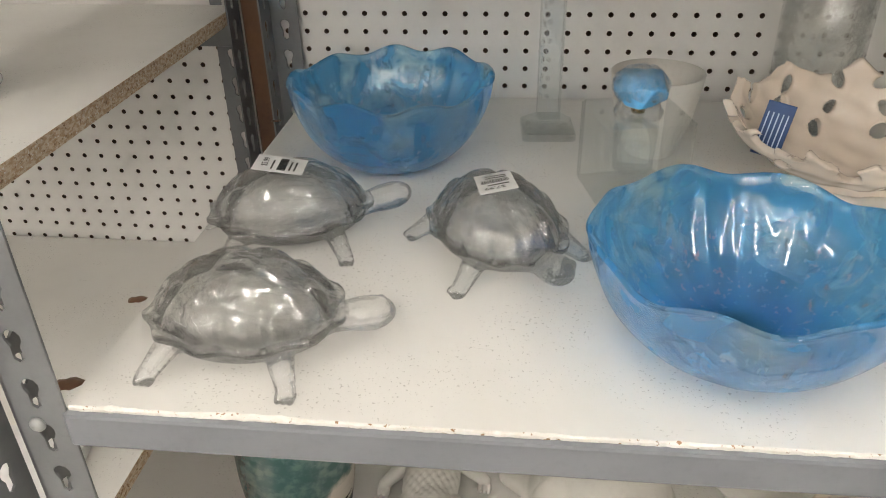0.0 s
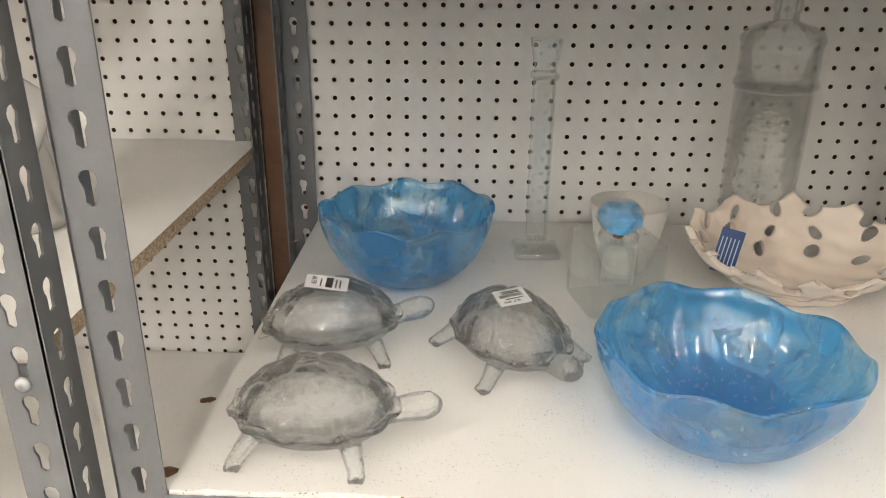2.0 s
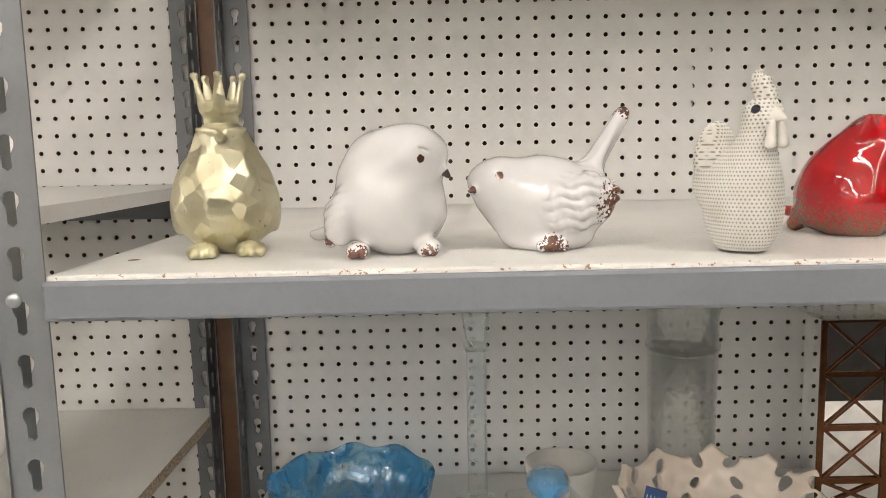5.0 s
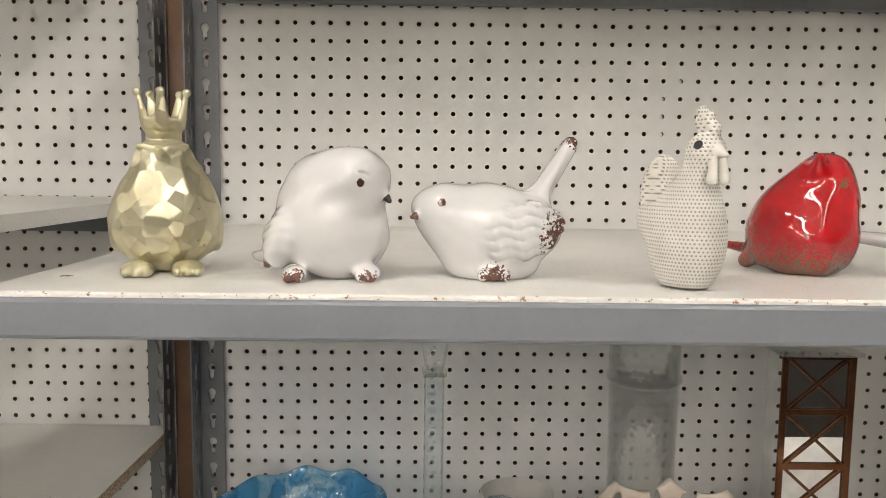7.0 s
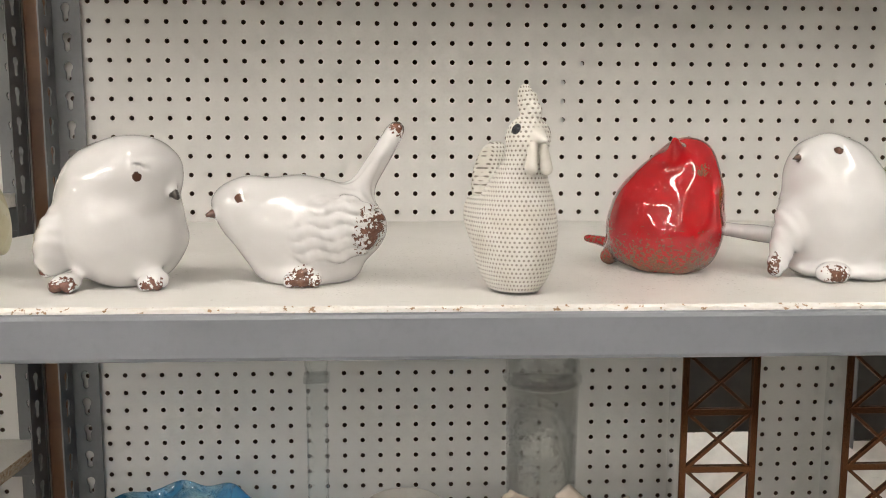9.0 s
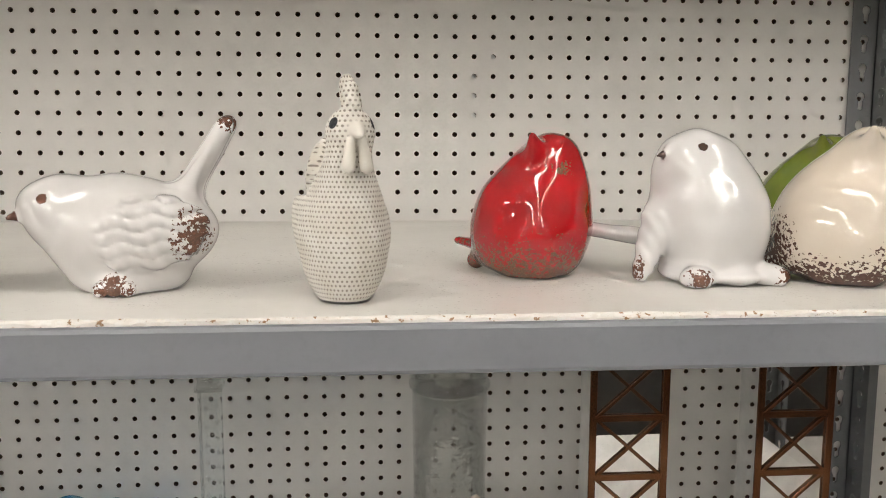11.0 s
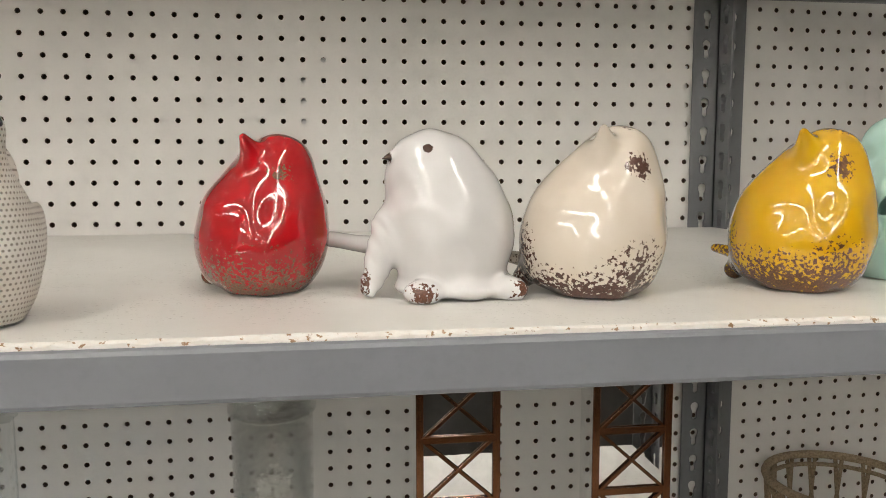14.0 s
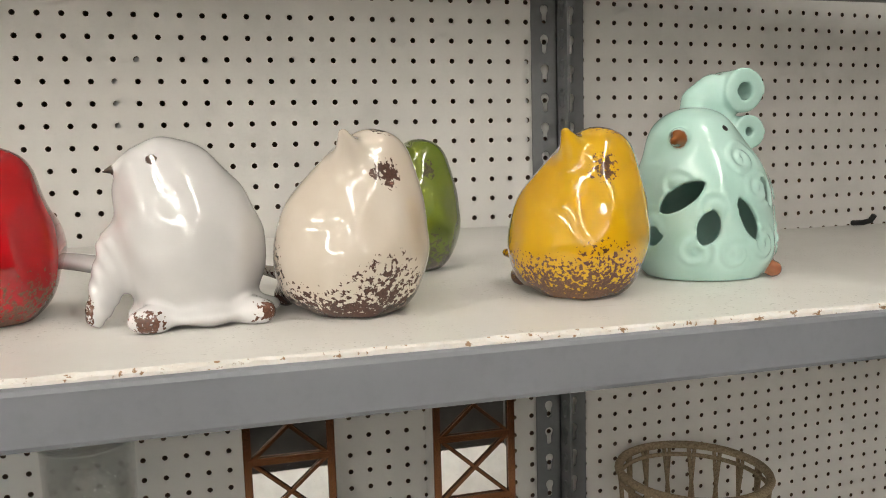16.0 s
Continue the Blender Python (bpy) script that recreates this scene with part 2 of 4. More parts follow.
def clear_glass(name, colour=(0.98, 0.99, 0.99), through_share=0.3, rough=0.0, relief=0.0, relief_scale=60, gloss_base=0.05, gloss_edge=0.5, ior=1.4):
    """Clear glass: part refracting, part passing light straight on, with a gloss that grows to the edges."""
    s = Nodes(name)
    s.set(Base_Color=colour, Roughness=rough, IOR=ior, Transmission_Weight=1.0)
    gloss = s.add("ShaderNodeBsdfGlossy", Color=(1, 1, 1), Roughness=0.01 + rough)
    shine = s.add("ShaderNodeLayerWeight", Blend=0.5)
    edge = s.math("MULTIPLY_ADD", s.math("POWER", shine.outputs["Facing"], 3.0), gloss_edge, gloss_base)
    if relief:
        s.bump(s.math("ADD", s.noise(relief_scale, 1), s.math("MULTIPLY", s.noise(relief_scale * 2.7, 1), 0.35)), relief, 0.004)
        bent = s.bsdf.inputs["Normal"].links[0].from_socket
        s.tree.links.new(bent, gloss.inputs["Normal"])
        s.tree.links.new(bent, shine.inputs["Normal"])
    clear = s.add("ShaderNodeBsdfTransparent", Color=colour)
    mix = s.add("ShaderNodeMixShader", Fac=through_share)
    s.tree.links.new(s.bsdf.outputs[0], mix.inputs[1])
    s.tree.links.new(clear.outputs[0], mix.inputs[2])
    last = s.add("ShaderNodeMixShader", Fac=edge)
    s.tree.links.new(mix.outputs[0], last.inputs[1])
    s.tree.links.new(gloss.outputs[0], last.inputs[2])
    s.tree.links.new(last.outputs[0], s.out.inputs[0])
    return s.mat


def blue_glass():
    """Streaky blue glass, clearer towards the rim, with copper flecks in its floor."""
    s = Nodes("blue_art_glass")
    cloud = s.noise(24, 3, 0.55, distort=0.8)
    z = s.axis(2)
    pale = s.math("MULTIPLY", s.step(cloud, 0.40, 0.68), s.step(z, 0.01, 0.07))
    colour = s.mix(pale, (0.16, 0.56, 0.92), (0.62, 0.86, 0.97))
    flecks = s.math("MULTIPLY", s.step(s.noise(190, 3, 0.6, stretch=(1, 1, 0.5)), 0.60, 0.635), s.step(s.noise(21, 2), 0.42, 0.54))
    flecks = s.math("MULTIPLY", flecks, s.step(z, 0.085, 0.03))
    colour = s.mix(flecks, colour, (0.17, 0.075, 0.035))
    s.set(Base_Color=colour, Roughness=0.02, IOR=1.42, Coat_Weight=1.0, Coat_Roughness=0.008,
          Transmission_Weight=s.math("SUBTRACT", 0.85, s.math("MULTIPLY", flecks, 0.85)))
    s.bump(s.noise(80, 1, stretch=(1, 1, 0.45)), 0.2, 0.003)
    soft = s.add("ShaderNodeBsdfTranslucent", Color=s.mix(pale, (0.13, 0.54, 0.92), (0.50, 0.80, 0.96)))
    mix = s.add("ShaderNodeMixShader", Fac=s.math("MULTIPLY_ADD", pale, -0.18, 0.34))
    s.tree.links.new(s.bsdf.outputs[0], mix.inputs[1])
    s.tree.links.new(soft.outputs[0], mix.inputs[2])
    clear = s.add("ShaderNodeBsdfTransparent", Color=s.mix(pale, (0.34, 0.74, 0.97), (0.80, 0.93, 0.98)))
    last = s.add("ShaderNodeMixShader", Fac=s.math("MULTIPLY", s.math("MULTIPLY_ADD", pale, 0.40, 0.16), s.math("SUBTRACT", 1.0, flecks)))
    s.tree.links.new(mix.outputs[0], last.inputs[1])
    s.tree.links.new(clear.outputs[0], last.inputs[2])
    shine = s.add("ShaderNodeBsdfGlossy", Color=(1, 1, 1), Roughness=0.012)
    s.tree.links.new(s.bsdf.inputs["Normal"].links[0].from_socket, shine.inputs["Normal"])
    top = s.add("ShaderNodeMixShader", Fac=0.055)
    s.tree.links.new(last.outputs[0], top.inputs[1])
    s.tree.links.new(shine.outputs[0], top.inputs[2])
    s.tree.links.new(top.outputs[0], s.out.inputs[0])
    return s.mat


def pitted():
    """White resin with rows of small round pits, dark inside."""
    s = Nodes("pitted_white_resin")
    x, y, z = s.axis(0), s.axis(1), s.axis(2)
    ang = s.math("ARCTAN2", x, s.math("MULTIPLY", y, -1.0))
    row = s.math("DIVIDE", z, 0.0028)
    odd = s.math("MULTIPLY", s.math("FLOORED_MODULO", s.math("FLOOR", row), 2.0), 0.5)
    col = s.math("ADD", s.math("MULTIPLY", ang, 10.5), odd)
    u = s.math("SUBTRACT", s.math("FRACT", col), 0.5)
    v = s.math("SUBTRACT", s.math("FRACT", row), 0.5)
    d = s.math("SQRT", s.math("ADD", s.math("MULTIPLY", u, u), s.math("MULTIPLY", v, v)))
    d = s.math("ADD", d, s.math("MULTIPLY", s.math("SUBTRACT", s.noise(300, 2), 0.5), 0.18))
    front = s.math("MULTIPLY", s.step(y, -0.030, -0.034), s.step(z, 0.072, 0.078))
    pit = s.math("MULTIPLY", s.step(d, 0.34, 0.14), s.math("SUBTRACT", 1.0, front))
    base = s.mix(s.step(s.noise(40, 4), 0.35, 0.7), (0.76, 0.735, 0.69), (0.68, 0.64, 0.57))
    base = s.mix(s.math("MULTIPLY", pit, 0.75), base, (0.20, 0.165, 0.13))
    for c in ((0.0125, -0.0255, 0.1045), (-0.0125, -0.0255, 0.1045)):
        base = s.mix(s.step(s.near(c), 0.0042, 0.0034), base, (0.02, 0.02, 0.025))
    base = s.mix(s.step(z, 0.0022, 0.0014), base, (0.03, 0.03, 0.03))
    s.set(Base_Color=base, Roughness=0.6)
    s.bump(s.math("SUBTRACT", 1.0, pit), 0.8, 0.001)
    return s.mat


def fibre(name, a, b, scale, stretch=(1, 1, 1)):
    s = Nodes(name)
    n = s.noise(scale, 4, 0.6, stretch=stretch)
    s.set(Base_Color=s.mix(s.step(n, 0.35, 0.7), a, b), Roughness=0.9)
    s.bump(n, 0.7, 0.002)
    return s.mat


def plain(name, colour, rough=0.5, metal=0.0, glow=0.0):
    s = Nodes(name)
    n = s.noise(40, 4)
    s.set(Base_Color=s.mix(s.step(n, 0.3, 0.7), colour, tuple(c * 0.85 for c in colour)), Roughness=rough, Metallic=metal)
    if glow:
        s.set(Emission_Color=(1.0, 0.97, 0.92), Emission_Strength=glow)
    return s.mat


GREY = painted("grey_steel_paint", (0.17, 0.174, 0.183), (0.14, 0.145, 0.153), 0.38)
BEAM = painted("light_grey_steel_paint", (0.18, 0.188, 0.21), (0.155, 0.163, 0.184), 0.42, relief=0.06)
WHITE = shelf_white()
CHIP = chipboard("crumbled_white_edge", (0.79, 0.775, 0.745), (0.74, 0.70, 0.65))
RAW = chipboard("raw_chipboard_edge", (0.70, 0.58, 0.44), (0.50, 0.33, 0.20))
PEG = painted("white_hardboard", (0.80, 0.78, 0.755), (0.76, 0.74, 0.715), 0.5, 240, 0.08)
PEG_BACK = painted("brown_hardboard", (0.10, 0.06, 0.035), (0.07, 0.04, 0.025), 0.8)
BROWN = painted("brown_stained_wood", (0.16, 0.075, 0.035), (0.07, 0.03, 0.018), 0.4, 60, 0.3)
RIVET = painted("zinc_rivet", (0.55, 0.56, 0.57), (0.42, 0.43, 0.44), 0.35, metal=0.6)
FLOOR = painted("pale_vinyl_tile", (0.70, 0.68, 0.64), (0.62, 0.60, 0.56), 0.35, 90, 0.05)
CEIL = painted("white_ceiling_tile", (0.78, 0.77, 0.75), (0.72, 0.71, 0.69), 0.9, 120, 0.3)
WALL = painted("store_wall_paint", (0.72, 0.70, 0.67), (0.66, 0.64, 0.61), 0.7)
TUBE = plain("lit_tube", (0.9, 0.9, 0.9), 0.4, glow=TUBE_POWER)
HOUSING = plain("white_lamp_housing", (0.8, 0.8, 0.8), 0.5)
GLASS = clear_glass("clear_pressed_glass", (0.99, 0.994, 0.996), through_share=0.42, relief=0.3, relief_scale=75, gloss_base=0.09, gloss_edge=0.16, ior=1.36)
CRYSTAL = clear_glass("green_tinged_crystal", (0.985, 0.998, 0.994), 0.80, gloss_base=0.06, gloss_edge=0.3, ior=1.35)
JAR = clear_glass("ribbed_jar_glass", (0.978, 0.986, 0.983), 0.76, 0.0, 0.35, 60, ior=1.35)
WRAP = clear_glass("plastic_wrap", (0.97, 0.98, 0.99), 0.88, 0.05, 0.8, 90, 0.07)
BLUE = blue_glass()
CERAMIC = glazed("cream_ceramic_glaze", (0.78, 0.68, 0.59), (0.74, 0.63, 0.53))
BISQUE = painted("matt_white_ceramic", (0.68, 0.66, 0.62), (0.60, 0.57, 0.53), 0.45, 150, 0.1)
PEARL = painted("pearl_grey_glaze", (0.62, 0.60, 0.57), (0.52, 0.50, 0.47), 0.2, 90, 0.3)
PAPER = plain("white_paper_label", (0.82, 0.82, 0.82), 0.6)
INK = plain("black_print", (0.02, 0.02, 0.02), 0.6)
TAG = plain("blue_card_tag", (0.006, 0.045, 0.16), 0.45)
TAG_INK = plain("pale_print", (0.45, 0.55, 0.7), 0.5)
MIRROR = plain("mirror_glass", (0.93, 0.94, 0.94), 0.015, 1.0)
COPPER = plain("copper_wood_lattice", (0.16, 0.06, 0.022), 0.2, 0.75)
DARK = painted("dark_stand_in_paint", (0.03, 0.027, 0.025), (0.018, 0.016, 0.015), 0.6)
JUTE = fibre("jute_rope", (0.34, 0.26, 0.17), (0.20, 0.145, 0.085), 320)
CARD = painted("brown_carton", (0.50, 0.22, 0.07), (0.40, 0.17, 0.05), 0.7)


# ---- the store round the shelves ----
def structure(name, me, material, label, category):
    return thing(name, me, material, Matrix(), label, category, kind="structure")


structure("floor", box("floor", -9, 10, -26, 1.6, -0.1, 0, 0), FLOOR, "pale worn vinyl floor of the shop aisle", "floor")
structure("ceiling", box("ceiling", -9, 10, -26, 1.6, 3.3, 3.4, 0), CEIL, "white suspended ceiling above the aisle", "ceiling")
structure("wall_north", box("wall_north", -9, 10, 1.45, 1.6, 0, 3.3, 0), WALL, "plain grey store wall behind the shelving", "wall")
structure("wall_south", box("wall_south", -9, 10, -26.0, -25.9, 0, 3.3, 0), WALL, "plain grey store wall far behind", "wall")
structure("wall_west", box("wall_west", -9.1, -9.0, -26, 1.6, 0, 3.3, 0), WALL, "plain grey store wall", "wall")
structure("wall_east", box("wall_east", 10.0, 10.1, -26, 1.6, 0, 3.3, 0), WALL, "plain grey store wall", "wall")
# Unseen stand-in for the opposite shelving; gives the mirrors something dark to reflect.
structure("aisle_stand_in", box("aisle_stand_in", -5, 6, -1.95, -1.8, 0, 1.05, 0), DARK, "plain dark stand-in for the shelving opposite, reflected in the mirrors", "wall")
# Added out of view: cuts the low light reaching the right-hand lower panels.
structure("aisle_light_block", box("aisle_light_block", 0.75, 6, -1.95, -1.8, 1.054, 1.85, 0), DARK, "plain dark block added across the aisle to shade the right side", "wall")


def ceiling_light():
    lamp = thing("ceiling_light", None, None, Matrix(), "white ceiling lamp with two lit fluorescent tubes", "lamp", "rows of ceiling lamps")
    part("housing", box("housing", -0.15, 0.15, -1.2, 1.2, 0.06, 0.10, 0.01), HOUSING, lamp)
    for x in (-0.07, 0.07):
        m = lathe("tube", [(0.001, -1.17), (0.0135, -1.17), (0.0135, 1.17), (0.001, 1.17)], 8)
        part("tube", moved(m, pose(x, 0, 0.035, 90, 0, 0)), TUBE, lamp, "glowing white tube")
    return lamp


first = ceiling_light()
first.matrix_world = pose(-0.55, -1.3, 3.19)
for lx in (-6.6, -3.6, -0.55, 1.35, 4.4):
    for ly in (-1.3, -3.8, -6.6, -9.4, -12.6, -16.5, -21.5):
        if (lx, ly) != (-0.55, -1.3) and not (lx > 4 and ly > -9):
            copy_thing(first, pose(lx, ly, 3.19))


# ---- shelving ----
KEYHOLE = [(0.0060 * math.cos(a), 0.006 + 0.0062 * math.sin(a)) for a in [radians(d) for d in (-20, 15, 50, 90, 130, 165, 200)]] \
    + [(-0.0034, -0.001), (-0.0034, -0.0105), (0.0, -0.0128), (0.0034, -0.0105), (0.0034, -0.001)]


def flange(z0, z1, width, pitch=0.0381, phase=0.0):
    """A strip of steel in the xz plane with keyhole slots down its middle."""
    verts, faces = [], []
    z = z0
    while z < z1 - 1e-6:
        top = min(z + pitch, z1)
        ring_plate(verts, faces, 0, z + pitch * 0.5 + phase, width / 2, z, z + pitch, KEYHOLE, 0.002)
        z = top
    n = len(verts)
    verts += [(-width / 2, 0.002, z0), (width / 2, 0.002, z0), (width / 2, 0.002, z1), (-width / 2, 0.002, z1),
              (-width / 2, 0, z0), (width / 2, 0, z0), (width / 2, 0, z1), (-width / 2, 0, z1)]
    faces += [(n + 4, n, n + 3, n + 7), (n + 1, n + 5, n + 6, n + 2)]
    return mesh_from("flange", verts, faces)


def post(unit, x, y, turn_right, forward, z0=0.02, z1=2.02, label="grey steel angle post with keyhole slots"):
    """An angle post: one slotted flange facing the aisle, one running along the bay's side."""
    w = 0.037
    face = flange(z0, z1, w)
    side = flange(z0, z1, w, phase=0.004)
    rim = 1 if turn_right else -1
    side.transform(pose(rim * (w / 2 - 0.001), (-w / 2 if forward else w / 2), 0, 0, 0, 90))
    me = joined("post", [face, side])
    part("post", moved(me, Matrix.Translation((x, y, 0))), GREY, unit, label)


def pegboard(x0, x1, rows, y, hole_x=HOLE_X):
    """A hardboard sheet with round holes on a grid; rows: heights of the hole rows."""
    octagon = [(0.0034 * math.cos(radians(a)), 0.0034 * math.sin(radians(a))) for a in range(0, 360, 45)]
    verts, faces = [], []
    k0, k1 = math.ceil((x0 - hole_x) / PITCH + 0.5), math.floor((x1 - hole_x) / PITCH - 0.5)
    for i, z in enumerate(rows):
        lo = (z + rows[i - 1]) / 2 if i else z - 0.0127
        hi = (z + rows[i + 1]) / 2 if i < len(rows) - 1 else z + 0.0127
        for k in range(k0, k1 + 1):
            ring_plate(verts, faces, hole_x + k * PITCH, z, PITCH / 2, lo, hi, octagon, 0.005)
    left, right = hole_x + (k0 - 0.5) * PITCH, hole_x + (k1 + 0.5) * PITCH
    lo, hi = rows[0] - 0.0127, rows[-1] + 0.0127
    for a, b in ((x0, left), (right, x1)):
        n = len(verts)
        verts += [(a, 0, lo), (b, 0, lo), (b, 0, hi), (a, 0, hi)]
        faces.append((n, n + 1, n + 2, n + 3))
    me = mesh_from("back_panel", verts, faces)
    me.materials.append(PEG)
    me.materials.append(PEG_BACK)
    cells = (len(faces) - 2) // 16
    me.polygons.foreach_set("material_index", [0, 1] * (8 * cells) + [0, 0])
    return moved(me, Matrix.Translation((0, y, 0)))


ROWS = [0.9948 - 0.0227 * k for k in range(25, 0, -1)] + [0.9948 + 0.0254 * k for k in range(0, 40)]


def beam(x0, x1, y, z0, z1):
    """A folded steel front beam with a rounded lower lip."""
    return box("beam", x0, x1, y, y + 0.012, z0, z1, 0.003, 2)


def board(x0, x1, y0, y1, top, thick=0.016, raw=True):
    """A coated chipboard shelf whose front edge has crumbled unevenly."""
    n = max(int((x1 - x0) / 0.004), 2)
    rng = random.Random(int(top * 1000))
    verts, faces, kinds = [], [], []
    chip = 0.0
    for i in range(n + 1):
        x = x0 + (x1 - x0) * i / n
        chip = max(0.0, min(1.0, chip + rng.uniform(-0.35, 0.35)))
        wear = (0.0008 + 0.0030 * chip * chip) if raw else 0.0008
        jag = rng.uniform(-0.0005, 0.0005) if raw else 0
        verts += [(x, y1, top - thick), (x, y0, top - thick), (x, y0 + jag, top - 0.0006 - wear * 0.5 + jag * 0.5), (x, y0 + wear + abs(jag), top), (x, y1, top)]
    for i in range(n):
        a, b = 5 * i, 5 * i + 5
        for k in range(5):
            l = (k + 1) % 5
            faces.append((a + k, b + k, b + l, a + l))
            kinds.append(1 if raw and k in (1, 2) else 0)
    faces += [(4, 3, 2, 1, 0), tuple(5 * n + k for k in range(5))]
    kinds += [2 if raw else 0] * 2
    me = mesh_from("shelf_board", verts, [f[::-1] for f in faces])
    me.materials.append(WHITE)
    me.materials.append(CHIP)
    me.materials.append(RAW)
    me.polygons.foreach_set("material_index", kinds)
    return me


def shelf(unit, x0, x1, y0, top, lip=0.027, raw=True):
    part("shelf_board", board(x0 + 0.001, x1 - 0.001, y0 + 0.004, BACK - 0.006, top, raw=raw), None, unit, "white coated chipboard shelf, worn and stained, with a raw crumbling edge")
    part("beam", beam(x0 - 0.003, x1 + 0.003, y0, top - 0.005 - lip, top - 0.0035), BEAM, unit, "light grey steel front beam")
    part("back_beam", beam(x0, x1, BACK - 0.02, top - 0.05, top - 0.017), GREY, unit, "grey steel back beam")


def rivet(unit, x, y, z):
    me = lathe("rivet", [(0.0, 0.004), (0.003, 0.0038), (0.0052, 0.002), (0.0055, 0.0)], 16)
    part("rivet", moved(me, pose(x, y, z, 90, 0, 0)), RIVET, unit, "round zinc rivet")


def shelving(label):
    return thing("shelving_unit", None, None, Matrix(), label, "shelving", "shelving bays")


middle = shelving("grey steel shelving bay with white shelves full of ornaments")
post(middle, -0.312, 0.355, False, False)
post(middle, -0.312, 0.962, False, True)
post(middle, 0.8795, 0.962, True, True)
post(middle, 0.934, 0.355, True, False)
for top in (UP, LOW, BOT):
    shelf(middle, X0, 0.915, FRONT, top)
    rivet(middle, -0.316, 0.355, top - 0.016)
shelf(middle, X0, 0.915, 0.63, 1.652)
for kx, ky, kz, kr in ((-0.302, 0.478, LOW, 0.006), (-0.307, 0.866, LOW, 0.005), (-0.3035, 0.377, LOW, 0.0085), (-0.262, 0.43, UP, 0.004)):
    knot = lathe("filler_plug", [(0.0, 0.0005), (kr * 0.6, 0.0004), (kr, 0.0)], 14, lambda a, i: (1 + 0.25 * math.sin(2 * a + 1) + 0.1 * math.sin(5 * a), 0))
    part("filler_plug", moved(knot, pose(kx, ky, kz)), BROWN, middle, "brown stained screw hole")
part("back_panel", pegboard(-0.33, 0.895, ROWS, BACK), PEG, middle, "white perforated hardboard back panel")
# White sheets behind a few holes stand in for light leaking through.
for a, b, lo, hi in ((0.336, 0.362, 1.418, 1.484), (0.362, 0.386, 1.490, 1.512), (0.842, 0.861, 1.385, 1.505)):
    part("light_leak_sheet", box("light_leak_sheet", a, b, BACK + 0.007, BACK + 0.0075, lo, hi, 0), PAPER, middle, "white sheet behind the holes, standing in for leaking light")
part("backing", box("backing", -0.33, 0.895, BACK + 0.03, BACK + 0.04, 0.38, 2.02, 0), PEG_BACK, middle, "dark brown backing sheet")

left = shelving("grey steel shelving bay with white shelves beside a post")
post(left, -0.3655, 0.330, True, False)
post(left, -0.388, 0.962, True, True)
# The 1.70 shelf is out of view, added to shade the bay's top.
for top, lip in ((1.70, 0.03), (1.326, 0.02), (0.983, 0.02), (0.632, 0.027), (BOT - 0.15, 0.027)):
    shelf(left, -1.55, -0.372 if top > 0.9 else -0.38, 0.345, top, lip, top < 1.2)
part("back_panel", pegboard(-1.56, -0.37, [z - 0.001 for z in ROWS], BACK + 0.002, HOLE_X + 0.0042), PEG, left, "white perforated hardboard back panel")
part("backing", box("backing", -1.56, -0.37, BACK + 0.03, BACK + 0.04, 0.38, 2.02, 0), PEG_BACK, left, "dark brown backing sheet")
rivet(left, -0.367, 0.330, 1.31)
rivet(left, -0.367, 0.330, 0.975)
structure("trim", box("trim", -0.366, -0.334, BACK - 0.012, BACK + 0.02, 0.02, 2.02, 0.003), BROWN, "dark brown wooden strip between two shelving bays", "trim")

right = shelving("grey steel shelving bay with a pale grey shelf")
post(right, 0.918, 0.966, False, True)
# Topmost shelf (1.64) is an unseen addition that darkens this bay.
for top in (1.64, 1.262, 0.80, BOT - 0.02):
    shelf(right, 0.938, 2.1, FRONT, top)
part("back_panel", moved(pegboard(0.905, 2.12, [z + 0.0054 for z in ROWS], 0.99, 0.970), pose(0.97, 0.99, 0, 0, 0, 4.5) @ pose(-0.97, -0.99, 0)), PEG, right, "white perforated hardboard back panel")
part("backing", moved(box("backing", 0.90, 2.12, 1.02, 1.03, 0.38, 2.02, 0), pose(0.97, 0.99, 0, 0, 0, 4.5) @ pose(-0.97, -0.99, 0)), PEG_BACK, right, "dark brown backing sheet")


# ---- bird figurines on the upper shelf ----
CLAY = (0.10, 0.035, 0.022)


def stand(name, me, material, x, y, z, turn, label, category="figurine", group="bird figurines"):
    return thing(name, me, material, pose(x, y, z, 0, 0, turn), label, category, group)


def facets(P, parts, count, seed):
    """A convex body of flat facets round some ellipsoids (centre, radii)."""
    rng = np.random.RandomState(seed)
    n = rng.normal(size=(count, 3)).astype(np.float32)
    n /= np.linalg.norm(n, axis=1)[:, None]
    d = np.full(P.shape[:-1], -1.0, np.float32)
    for v in n:
        reach = max(np.dot(v, c) + np.linalg.norm(np.array(r) * v) for c, r in parts)
        d = np.maximum(d, P @ v - reach * 0.985)
    return d


